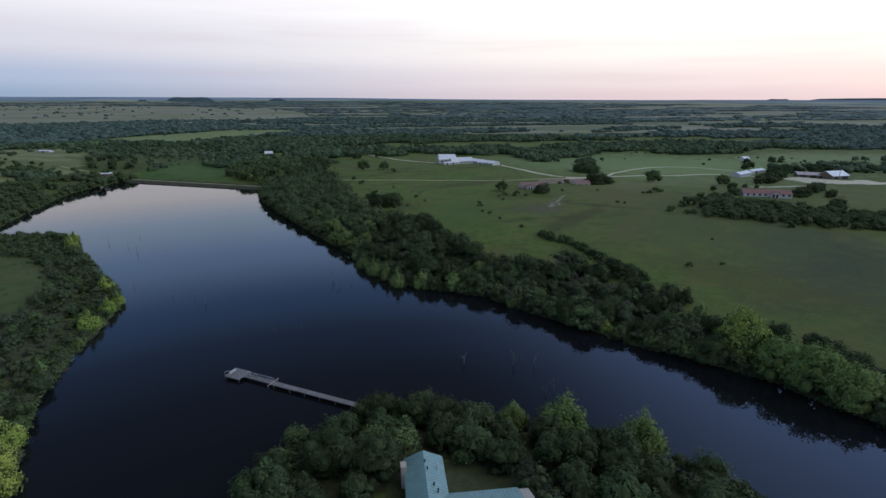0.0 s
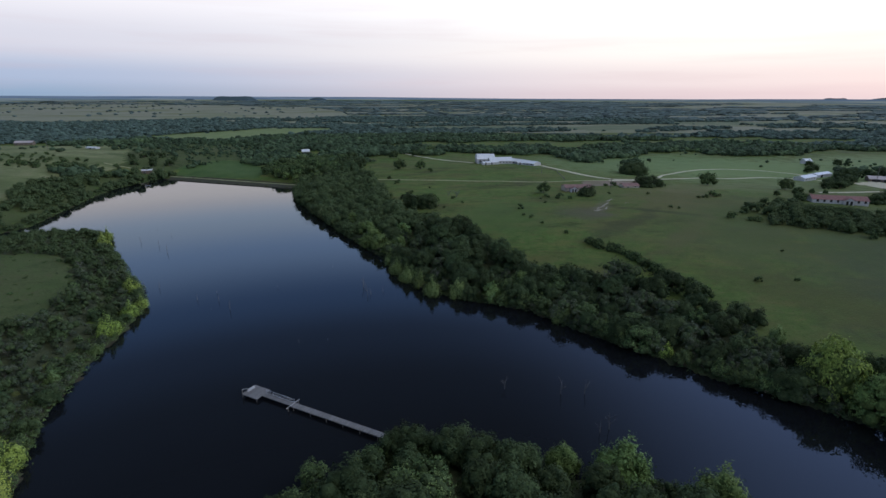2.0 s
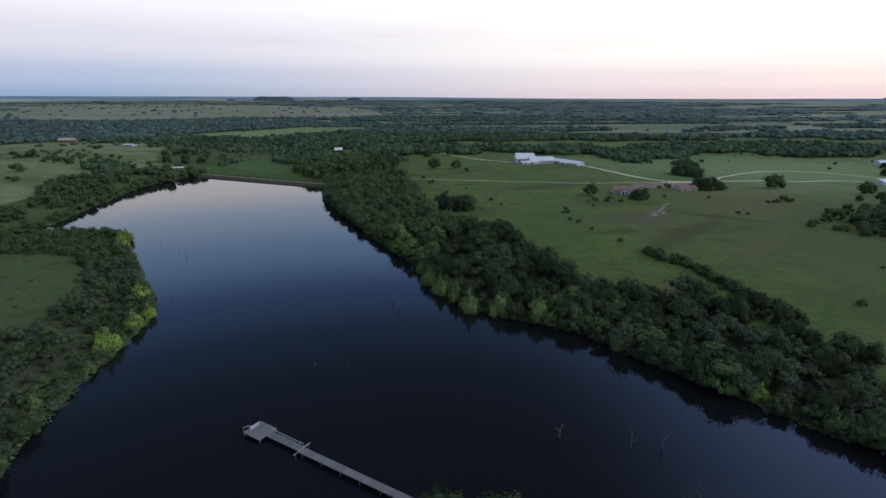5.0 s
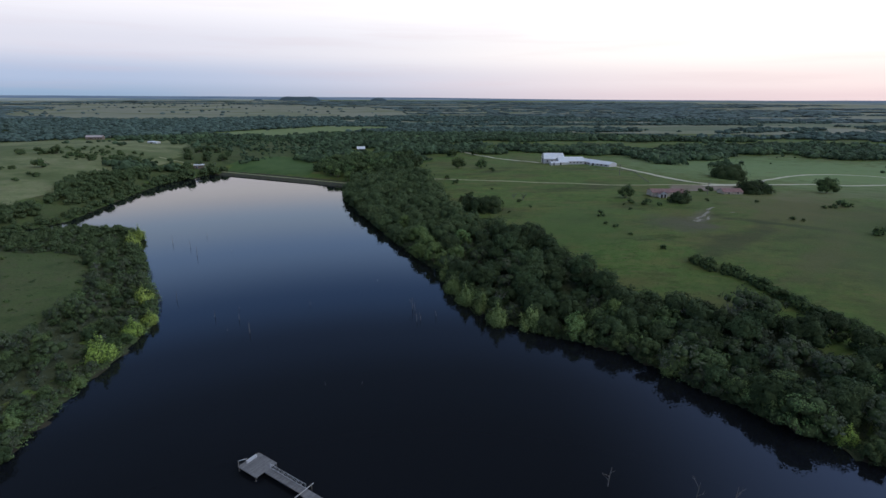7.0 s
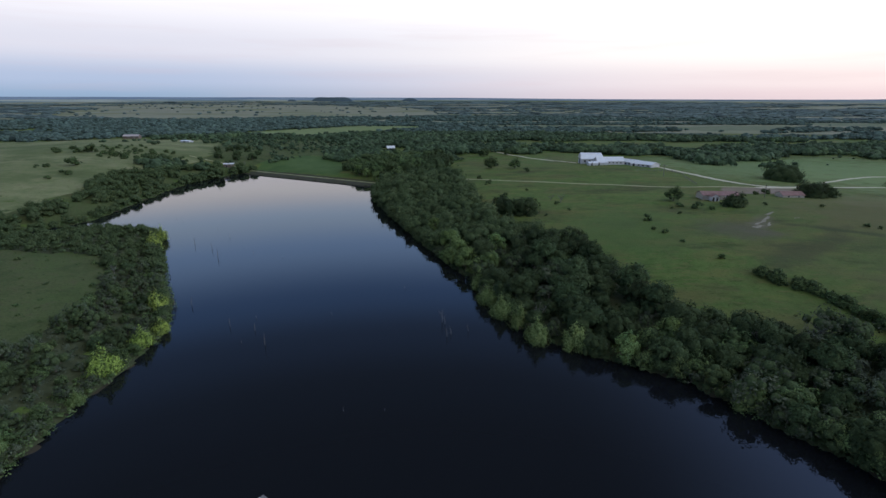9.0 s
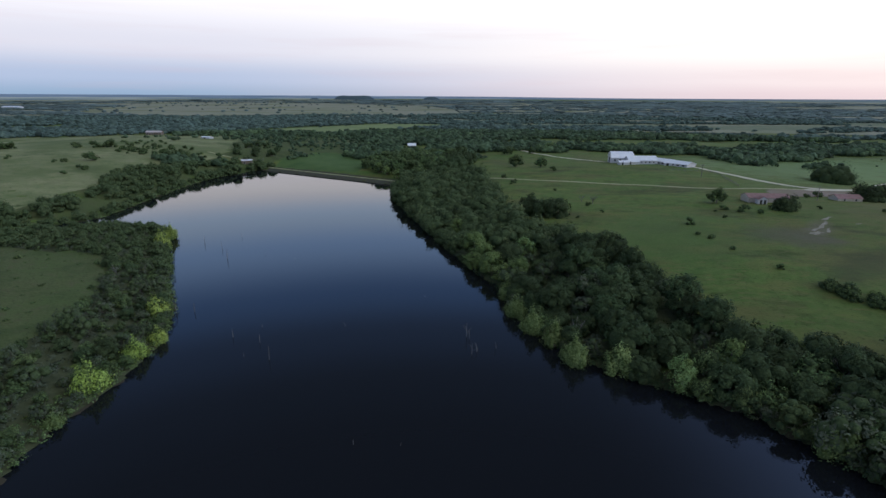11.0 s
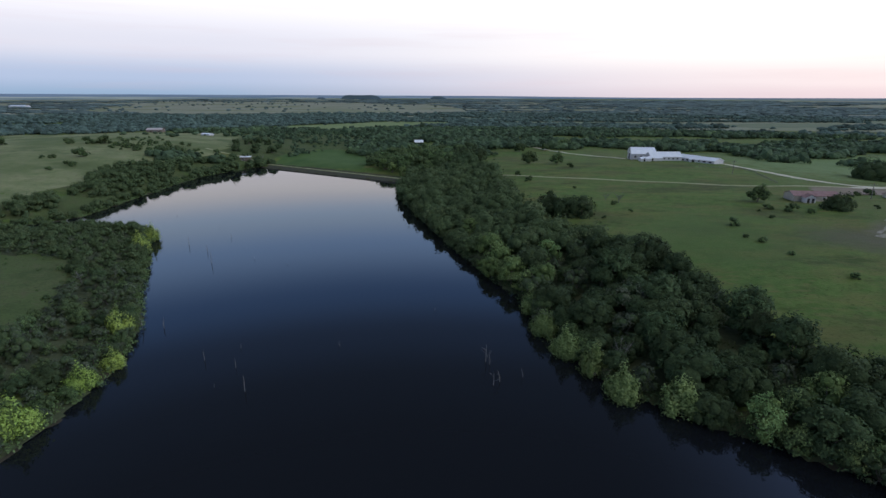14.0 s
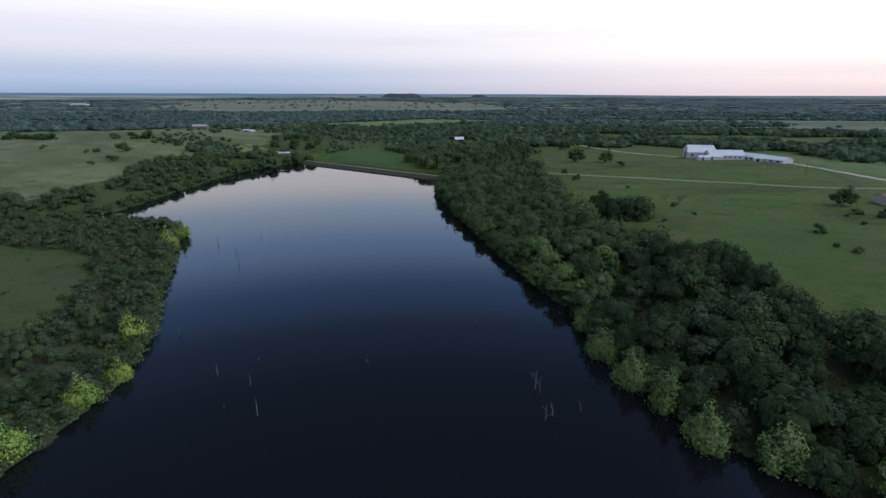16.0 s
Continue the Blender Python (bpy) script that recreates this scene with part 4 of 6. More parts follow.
def grove(name, trees, label):
    """Many trees of the thicket joined in one mesh."""
    vs, fs, ms, n0 = [], [], [], 0
    for ob, x, y, s, turn in trees:
        me = next(k for k in ob.children if k.name.startswith("crown")).data
        v = np.empty(len(me.vertices) * 3, np.float32)
        me.vertices.foreach_get("co", v)
        f = np.empty(len(me.loops), np.int32)
        me.loops.foreach_get("vertex_index", f)
        k = np.empty(len(me.polygons), np.int32)
        me.polygons.foreach_get("material_index", k)
        v = v.reshape(-1, 3) * s
        ca, sa = math.cos(turn), math.sin(turn)
        v = np.stack([v[:, 0] * ca - v[:, 1] * sa + x, v[:, 0] * sa + v[:, 1] * ca + y, v[:, 2] + max(ground_z(x, y), 0) - 0.2], 1)
        vs.append(v), fs.append(f.reshape(-1, 3) + n0), ms.append(k)
        n0 += len(v)
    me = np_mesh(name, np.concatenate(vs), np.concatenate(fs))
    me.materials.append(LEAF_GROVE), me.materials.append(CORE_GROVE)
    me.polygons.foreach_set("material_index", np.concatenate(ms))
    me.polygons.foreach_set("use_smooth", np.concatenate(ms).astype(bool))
    return tagged(part(name, me, LEAF_GROVE), label, "woods", kind="stuff")


def along(line, gap, inland, seed):
    """Places along a shore, a little inland."""
    r = random.Random(seed)
    got = []
    for a, b in zip(line, line[1:]):
        n = max(1, round(math.dist(a, b) / gap))
        for k in range(n):
            u = (k + r.uniform(0, 1)) / n
            dx, dy = b[0] - a[0], b[1] - a[1]
            s = math.hypot(dx, dy)
            d = r.uniform(*inland)
            got.append((a[0] + dx * u - dy / s * d, a[1] + dy * u + dx / s * d))
    return got


rng = random.Random(4)
far_right, far_left = [], []
for x, y in scatter(BELT_RIGHT, 4.7, 21, lambda x, y: not near_willow(x, y) and (y > 136 or x > 100)):
    u, size = rng.random(), 0.62 + 0.5 * rng.random() ** 1.3
    if y > 216:
        far_right.append((light[rng.randrange(4)], x, y, rng.uniform(0.7, 1.15), rng.uniform(0, 6.28)))
    elif y < 128:
        plant(greys if u < 0.35 else bright if u < 0.45 else oaks, x, y, size * (1.0 if u < 0.35 else 0.8), rng=rng, flatten=rng.uniform(0.85, 1.1))
    else:
        plant(greys if u < 0.16 else bright if u < 0.26 else oaks, x, y, size * (1.25 if u < 0.16 else 1.08), rng=rng, flatten=rng.uniform(0.9, 1.15))
for x, y in scatter([(43, 124), (59, 106), (87, 80), (98, 60), (116, 66), (102, 85), (88, 100), (78, 118), (66, 132), (48, 140)], 4.2, 29, lambda x, y: not near_willow(x, y, 4.0)):
    u = rng.random()
    plant(greys if u < 0.4 else bright if u < 0.5 else oaks, x, y, rng.uniform(0.75, 1.15) * (1.15 if u < 0.4 else 0.9), rng=rng, flatten=rng.uniform(0.9, 1.2))
for x, y in along(SHORE_RIGHT[:24], 3.2, (0.5, 2.6), 31):
    if near_willow(x, y, 3.2):
        continue
    if y > 216:
        far_right.append((bright[rng.randrange(4)], x, y, rng.uniform(0.5, 0.8), rng.uniform(0, 6.28)))
    else:
        u = rng.random()
        kinds = bright if u < 0.5 else cottons if u < 0.60 and y > 140 else greys
        plant(kinds, x, y, rng.uniform(0.45, 0.8) * (1.3 if y < 132 else 1), rng=rng)
for x, y in scatter(BELT_LEFT, 3.3, 22, lambda x, y: not near_willow(x, y, 4.2) and not inside(x, y, CLEAR_LEFT)):
    d, u = float(shore(x, y)), rng.random()
    if y > 185 or d > 40:
        far_left.append((greys[rng.randrange(4)] if u < 0.6 else bright[rng.randrange(4)], x, y, rng.uniform(0.35, 0.72), rng.uniform(0, 6.28)))
    elif u < 0.55:
        plant(greys, x, y, rng.uniform(0.42, 0.85), rng=rng, flatten=rng.uniform(0.8, 1.15))
    elif u < 0.85:
        plant(bright, x, y, rng.uniform(0.3, 0.6), rng=rng)
    else:
        plant(oaks, x, y, rng.uniform(0.35, 0.6), rng=rng)
for x, y in along(SHORE_LEFT[2:23], 3.0, (1.4, 3.4), 32):
    if near_willow(x, y, 3.4):
        continue
    if y > 190:
        far_left.append((bright[rng.randrange(4)], x, y, rng.uniform(0.35, 0.65), rng.uniform(0, 6.28)))
    else:
        plant(bright if rng.random() < 0.5 else greys, x, y, rng.uniform(0.3, 0.55), rng=rng)
far_bank = [(light[rng.randrange(4)], x, y, rng.uniform(0.5, 0.9), rng.uniform(0, 6.28)) for x, y in scatter(BELT_FAR, 8.5, 23, lambda x, y: y > 352 and math.sin(x * 0.09 + 1) + math.sin(y * 0.11) > -0.6)]
far_bank += [(light[rng.randrange(4)] if rng.random() < 0.6 else bright[rng.randrange(4)], x, y, rng.uniform(0.35, 0.62), rng.uniform(0, 6.28)) for x, y in along(SHORE_FAR, 3.4, (0.6, 6.5), 33) if rng.random() < 0.9]
far_bank += [(light[rng.randrange(4)], x, y, rng.uniform(0.6, 0.95), rng.uniform(0, 6.28)) for x, y in along([(-206, 346), (-204, 362), (-200, 378), (-197, 394), (-190, 406)], 5.0, (-0.4, 1.6), 36)]
far_bank = [t for t in far_bank if to_segment(np.array([t[1]]), np.array([t[2]]), (-210, 400), (-200, 380))[0] > 4.5]
# the clumps on the bank below the dry hill
for clump, gap in (([(-240, 302), (-243, 325), (-240, 350), (-224, 354), (-210, 320), (-205, 296), (-204, 270), (-213, 266), (-222, 284)], 4.8), ([(-219, 250), (-210, 257), (-202, 248), (-206, 236), (-214, 238)], 4.4), ([(-226, 230), (-213, 234), (-206, 226), (-212, 218), (-222, 220)], 4.4), ([(-252, 372), (-244, 366), (-236, 378), (-244, 392), (-258, 388)], 6.0)):
    far_bank += [(light[rng.randrange(4)] if rng.random() < 0.75 else bright[rng.randrange(4)], x, y, rng.uniform(0.5, 0.85), rng.uniform(0, 6.28)) for x, y in scatter(clump, gap, 77)]
for x, y in scatter(BELT_POINT, 5.2, 24, lambda x, y: not near_willow(x, y, 3.4) and math.dist((x, y), (-6, 79)) > 3.0 and math.dist((x, y), (-17.5, 69)) > 6.0 and not (0.0 < x < 10.0 and y < 57.5) and not (0 < x < 21 and y < 48.5) and not (23 < x < 48 and y < 44)):
    plant(bright if math.dist((x, y), (-1, 63)) < 6 else oaks if rng.random() < 0.8 else greys, x, y, rng.uniform(0.7, 1.1), rng=rng)
for x, y in along(SHORE_POINT[3:15], 3.8, (0.8, 3.0), 34):
    if not near_willow(x, y, 3.4) and math.dist((x, y), (-6, 79)) > 3.0 and math.dist((x, y), (-17.5, 69)) > 6.0:
        plant(oaks if rng.random() < 0.7 else bright, x, y, rng.uniform(0.5, 0.8), rng=rng)
plant(bright, -17.5, 68.5, 0.82, rng=rng, label="low olive bush standing in the shallows")
for x, y in COTTON:
    plant(cottons, x, y, 0.95 if (x, y) in COTTON[:3] else 0.82 if 20 < x < 40 else rng.uniform(0.75, 0.95), rng=rng)
for k, (x, y) in enumerate(BIG):
    plant([big_willows[min(k, 1)]], x, y, (1.02, 0.95, 1.0, 0.85)[k], rng=rng, flatten=1.36 if k == 0 else 1.2)
for x, y, k in ((42.6, 130, 1.5), (45.5, 134, 1.3), (64, 151, 1.5), (67, 147, 1.3), (57, 141, 1.35), (60, 137, 1.2)):
    plant(greys, x, y, k, rng=rng, label="large grey feathery mesquite among the oaks")
plant(big_willows, 54.5, 118, 0.42, rng=rng, label="low yellow-green willow bush on the bank")
for x, y, k in ((78, 139, 0.8), (81, 134, 0.7), (78, 127, 0.72), (81, 124, 0.6), (86, 120, 0.75), (89, 117, 0.6)):
    plant(oaks, x, y, k, rng=rng, label="round dark oak at the pasture's edge")
for k, (x, y) in enumerate(TALL):
    plant([tall_willows[k % 2]], x, y, (1.08, 1.12, 0.66)[k], rng=rng)
for i, (x, y) in enumerate(willow_spots):
    plant(poplars if i in (6, 7) else willows if x < -60 or i == 15 else poplars, x, y, 0.86 if x < -60 and y < 95 else 0.78 if y > 200 else 0.55 if i == 15 else (0.90, 0.72, 0.76)[i] if i < 3 else 0.55 if x < -60 else rng.uniform(0.9, 1.12), rng=rng)
grove("lakeside_woods", far_right, "dense dark oak woods on the lake bank")
grove("lakeside_woods", far_left, "dense grey-green scrub woods on the lake bank")
grove("lakeside_woods", far_bank, "dark oak woods along the far shore")
# ground in the tree belts, darker than the open pasture
sheet("woodland_floor", BELT_RIGHT, FLOOR, "dark ground under the lakeside trees", 0.07, 2.5, "woodland floor")
sheet("woodland_floor", BELT_LEFT, FLOOR, "dark ground under the lakeside trees", 0.07, 2.5, "woodland floor")
sheet("woodland_floor", BELT_POINT, FLOOR, "dark ground under the lakeside trees", 0.07, 2.5, "woodland floor")
sheet("woodland_floor", BELT_FAR, WORN, "worn olive grass on the far bank", 0.07, 2.5, "woodland floor")

# single trees and shrubs of the pastures
for k, (x, y, w, h, n) in enumerate(((158, 362, 23, 9.0, 40), (135, 291, 14, 7.6, 28), (142.5, 293, 11.5, 7.0, 22), (1, 260, 12, 8.8, 24), (6.5, 258, 11, 8.6, 22), (-4, 264, 12, 8.5, 22), (92, 266, 10.5, 6.2, 22))):
    plant([mott(200 + k, w, h, n)], x, y, 1.0, rng=rng)
for x, y, s in ((71, 277, 1.2), (-13, 401, 1.45), (3, 393, 1.35), (-22, 494, 1.3), (-2, 503, 1.1), (14, 522, 1.5), (130, 520, 1.2), (200, 249, 0.85), (202, 254, 0.7), (223, 292, 1.3), (217, 274, 0.8), (228, 277, 0.55), (236, 277, 0.5), (183, 307, 1.5), (196, 262, 0.6)):
    plant(field_trees, x, y, s, rng=rng, label="round green tree standing alone in pasture", group="lone trees in the pasture")
for x, y, s in ((76, 262, 1.25), (70, 266, 1.0), (81, 260, 0.8), (66, 252, 0.6), (51, 242, 1.1), (50, 229, 0.6), (53, 225, 0.8), (55, 213, 0.65), (61, 197, 0.7), (125, 264, 0.7), (122, 232, 0.8), (125, 230, 0.5), (157, 257, 1.5), (160, 256, 0.8), (147, 253, 0.8), (152, 254, 0.8), (150, 254, 0.6), (140, 212, 1.5), (146, 208, 1.0), (149, 207, 1.1), (10, 376, 1.2), (-19, 351, 1.1), (-13, 333, 1.0), (-12, 340, 0.6), (107, 143, 0.8), (119, 142, 0.6), (179, 183, 1.3), (133, 169, 0.5), (20, 274, 0.9), (24, 262, 0.5), (14, 254, 0.5), (105, 268, 0.6), (71, 265, 0.7), (66, 262, 0.5), (-3, 300, 0.7), (8, 312, 0.6), (-14, 330, 0.6), (118, 296, 1.3), (112, 293, 0.9)):
    plant(shrubs, x, y, s, rng=rng)
row = [(66, 185), (68, 181), (71.5, 177), (73.5, 173.5), (75, 169), (76, 165), (77, 161), (78, 157), (79, 153), (80.5, 149), (82, 145), (83.5, 141), (85, 137)]
for x, y in row:
    for k in range(4):
        plant(shrubs, x + 1.0 + rng.uniform(-0.7, 0.7), y - 1.5 + k * 1.0 + rng.uniform(-0.5, 0.5), rng.uniform(0.9, 1.25), rng=rng, label="dark shrub in a hedge row along the pasture")
thicket = scatter([(151, 200), (162, 195), (180, 189), (193, 182), (207, 177), (218, 174), (300, 155), (310, 180), (250, 194), (222, 206), (204, 216), (190, 226), (172, 230), (158, 216)], 3.3, 25)
thicket += scatter([(145, 222), (155, 231), (167, 234), (178, 240), (192, 240), (184, 230), (164, 226), (150, 219)], 5.2, 26)
grove("scrub_thicket", [(light[rng.randrange(4)], x, y, rng.uniform(0.36, 0.66), rng.uniform(0, 6.28)) for x, y in thicket], "dark scrub oak thicket in the pasture")
for x, y, k in ((227, 210, 0.95), (231, 212, 0.8), (263, 250, 0.7), (266, 253, 0.5)):
    plant(light, x, y, k, rng=rng, label="low dark oak in a scrub clump", group="scrub clump in the pasture")
for x, y in ((258, 303), (263, 306), (268, 304), (272, 309), (277, 314), (266, 312), (284, 319), (290, 323), (296, 330), (302, 334), (300, 341), (308, 344), (280, 324), (238, 246), (243, 249), (248, 252), (266, 267), (271, 270), (276, 273), (308, 383), (314, 386), (365, 423), (372, 420), (305, 350), (312, 354), (318, 352), (326, 356), (334, 352), (343, 348), (350, 356), (358, 352), (352, 364), (340, 364), (330, 366), (366, 360)):
    plant(light, x, y, rng.uniform(0.7, 1.0), rng=rng, label="dark oak shading the ranch buildings", group="oaks at the ranch yard")
L_HILL = "dark rounded bush on the dry hillside"
for x, y, k in ((-344, 397, 2.3), (-331, 401, 2.3), (-326, 404, 1.4), (-321, 405, 2.8), (-284, 346, 3.0), (-336, 337, 1.2), (-294, 336, 1.3), (-298, 333, 0.9), (-263, 319, 1.6), (-270, 322, 1.1), (-262, 303, 1.2), (-302, 396, 1.8), (-296, 397, 1.6), (-290, 396, 1.5), (-287, 409, 1.4), (-278, 416, 1.7), (-273, 410, 1.5), (-257, 372, 1.9), (-262, 377, 1.5), (-246, 369, 2.0), (-251, 387, 2.0), (-256, 391, 1.6), (-262, 396, 1.4), (-244, 398, 1.4), (-236, 412, 1.6)):
    plant(shrubs, x, y, k, rng=rng, label=L_HILL)
for a, b, n in (((-452, 398), (-385, 384), 15), ((-306, 400), (-262, 380), 9), ((-270, 400), (-240, 384), 9)):
    for m in range(n):
        u = (m + rng.uniform(0, 1)) / n
        plant(shrubs, a[0] + (b[0] - a[0]) * u, a[1] + (b[1] - a[1]) * u + rng.uniform(-3, 3), rng.uniform(1.4, 2.6) if n > 10 else rng.uniform(0.9, 1.8), rng=rng, label=L_HILL)
for x, y in scatter([(-300, 380), (-240, 372), (-236, 400), (-262, 420), (-330, 470), (-350, 450)], 10, 35):
    plant(shrubs, x, y, rng.uniform(0.7, 1.5), rng=rng, label="dark rounded bush on the dry hillside")
for x, y in scatter(CLEAR_LEFT, 7, 27):
    if rng.random() < 0.45 and x > -190:
        plant(shrubs if rng.random() < 0.8 else greys, x, y, rng.uniform(0.3, 0.8), rng=rng)
# trees below the dam
for x, y in ((-100, 488), (-88, 486), (-102, 496)):
    plant(light, x, y, 0.75, rng=rng, label="dark oak before a white farm shed", group="trees below the dam")
for x, y in scatter([(-121, 399), (-100, 385), (-74, 372), (-50, 374), (-46, 440), (-60, 470), (-96, 472), (-118, 444)], 6.8, 28):
    plant(bright if x < -62 else light, x, y, rng.uniform(1.1, 1.5), rng=rng, label="tall green tree below the dam", group="trees below the dam")
for x, y in scatter([(-200, 424), (-206, 472), (-240, 486), (-248, 440), (-218, 418)], 13, 29):
    plant(light, x, y, rng.uniform(0.6, 0.9), rng=rng, label="dark oak in the scrub beside the dam", group="trees below the dam")

# ---- far woods ----
FIELDS = [FIELD_TAN, FIELD_HAY, [(-340, 685), (-240, 675), (-190, 800), (-170, 900), (-330, 760)], FIELD_EAST, [(270, 930), (360, 900), (480, 960), (360, 1000)], FIELD_MID, FIELD_NORTH, FIELD_SLOPE, FLAT,
          [(-60, 460), (-45, 500), (-28, 512), (39, 524), (119, 518), (140, 470), (150, 440), (182, 420), (208, 500), (269, 548), (330, 480), (420, 470), (460, 420), (600, 380), (620, 200), (300, 100), (40, 120), (-40, 380)],
          [(330, 470), (470, 420), (620, 390), (700, 520), (480, 560)],
          [(-110, 500), (-92, 505), (-84, 536), (-100, 560), (-122, 545)]]
SHED_VIEW = [(-128, 545), (-98, 545), (-92, 500), (-106, 500)]
BANK_TOP = [(-300, 370), (-190, 396), (-190, 422), (-206, 470), (-250, 486), (-340, 490)]
HOUSE_VIEW = [(-515, 675), (-455, 675), (-425, 590), (-490, 590)]
SCRUB = [(-340, 470), (-200, 412), (-150, 485), (-170, 580), (-230, 640), (-330, 650), (-371, 612)]


def wavy(x, y, sx, sy, seed):
    r = np.random.default_rng(seed)
    v = 0
    for k in range(7):
        a = r.uniform(0, 6.28)
        f = r.uniform(0.6, 2.4)
        v = v + np.sin((x / sx * math.cos(a) + y / sy * math.sin(a)) * f * 6.28 + r.uniform(0, 6.28)) / 7
    return v


def woodland(name, near, far, gap, wide, tall, mat, clear, seed, label, half=58, stretch=1.3, lumps=3, grain=(900, 420)):
    """Many tree crowns, each of a few uneven lumps, joined in one mesh, where the fields leave room."""
    r = np.random.default_rng(seed)
    n = int((far ** 2 - near ** 2) * radians(half) / gap ** 2)
    rad = np.sqrt(r.uniform(near ** 2, far ** 2, n))
    ang = r.uniform(-radians(half), radians(half), n) + radians(2)
    x, y = rad * np.sin(ang), 40 + rad * np.cos(ang)
    ok = np.ones(n, bool)
    sway_x, sway_y = 36 * wavy(x, y, 90, 90, 13), 36 * wavy(x, y, 80, 80, 14)
    for f in FIELDS:
        ok &= ~inside(x + sway_x, y + sway_y, f)
    ok &= ~inside(x, y, SHED_VIEW) & ~inside(x, y, HOUSE_VIEW) & ~inside(x, y, BANK_TOP) & (shore(x, y) > 16)
    ok &= ~inside(x + sway_x, y + sway_y, SCRUB) | (r.random(n) < 0.22)
    ok &= wavy(x, y, *grain, 8) < clear + 0.36 * ease(-200, -420, x) * (rad < 1500) + 0.42 * wavy(x, y, 150, 100, 9)
    x, y = x[ok], y[ok]
    m = len(x)
    whole = np.clip(r.lognormal(0, 0.32, m), 0.5, 1.45) * (1 + 0.5 * wavy(x, y, 70, 70, 19)) * np.where(inside(x, y, SCRUB), 0.62, 1.0)
    x, y, whole, first = np.repeat(x, lumps), np.repeat(y, lumps), np.repeat(whole, lumps), np.tile(np.arange(lumps) == 0, m)
    m *= lumps
    low = np.where(first, 0.0, 1.0)
    a, d = r.uniform(0, 6.28, m), r.uniform(0.28, 0.55, m) * low * wide * whole
    size = whole * np.where(first, r.uniform(0.75, 1.0, m), r.uniform(0.4, 0.72, m))
    gz = height(x, y)
    x, y = x + d * np.cos(a) * stretch, y + d * np.sin(a)
    s = size[:, None] * np.stack([r.uniform(0.8, 1.2, m) * stretch * wide, r.uniform(0.8, 1.25, m) * wide, r.uniform(0.75, 1.2, m) * tall], 1)
    tri = KNOB_F[KNOB_V[KNOB_F].mean(1)[:, 2] > -0.35]
    v = KNOB_V[None] * r.uniform(0.72, 1.25, (m, len(KNOB_V), 1))
    t = r.uniform(0, 6.28, m)[:, None]
    v = np.stack([v[..., 0] * np.cos(t) - v[..., 1] * np.sin(t), v[..., 0] * np.sin(t) + v[..., 1] * np.cos(t), v[..., 2]], 2) * s[:, None] * 0.5
    v += np.stack([x, y, gz + s[:, 2] * 0.38 + low * whole * tall * r.uniform(-0.05, 0.22, m)], 1)[:, None]
    f = tri[None] + (np.arange(m) * len(KNOB_V))[:, None, None]
    return tagged(part(name, np_mesh(name, v.reshape(-1, 3), f.reshape(-1, 3)), mat), label, "woods", kind="stuff")


woodland("woodland", 400, 760, 3.7, 4.4, 5.0, WOODS, 0.30, 41, "dense dark oak woods behind the dam and pastures")
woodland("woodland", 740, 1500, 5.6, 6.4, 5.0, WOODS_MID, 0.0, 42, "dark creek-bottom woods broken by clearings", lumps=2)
woodland("woodland", 1480, 2400, 13, 14, 5.4, WOODS_FAR, -0.12, 43, "far woods hazed blue-green, in strips on the plain", stretch=1.9, lumps=2, grain=(1500, 260))
woodland("woodland", 2350, 4100, 27, 30, 5.6, WOODS_FAR, -0.12, 44, "distant belts of trees hazed blue-green on the plain", stretch=2.6, lumps=2, grain=(1900, 420))


def dots(name, poly, count, wide, tall, mat, seed, label):
    """Single far trees dotted over a field."""
    r = np.random.default_rng(seed)
    xs, ys = [p[0] for p in poly], [p[1] for p in poly]
    x, y = r.uniform(min(xs), max(xs), count), r.uniform(min(ys), max(ys), count)
    ok = inside(x, y, poly)
    x, y = x[ok], y[ok]
    m = len(x)
    s = r.uniform(0.5, 1.4, (m, 1, 1)) * np.array([wide, wide, tall])
    v = ICO_V[None] * r.uniform(0.75, 1.2, (m, len(ICO_V), 1)) * s * 0.5
    v[..., 2] += s[..., 2] * 0.42
    v += np.stack([x, y, height(x, y)], 1)[:, None]
    f = ICO_F[None] + (np.arange(m) * len(ICO_V))[:, None, None]
    return tagged(part(name, np_mesh(name, v.reshape(-1, 3), f.reshape(-1, 3)), mat), label, "trees", kind="stuff")


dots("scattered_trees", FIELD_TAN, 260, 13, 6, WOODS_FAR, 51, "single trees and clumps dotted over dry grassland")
dots("scattered_trees", [(190, 430), (215, 500), (269, 545), (330, 478), (420, 470), (460, 420), (400, 400), (300, 410)], 45, 3.2, 2.2, WOODS, 53, "low bushes dotted over the upper pasture")
dots("scattered_trees", [(322, 372), (360, 352), (420, 350), (660, 360), (660, 410), (420, 400), (340, 396)], 330, 6.5, 4.2, WOODS, 54, "dark grove behind the ranch barn")
dots("scattered_trees", [(-260, 520), (-360, 640), (-470, 560), (-400, 500), (-300, 480)], 60, 6, 3.4, WOODS, 55, "bushes dotted over the crest of the hill")

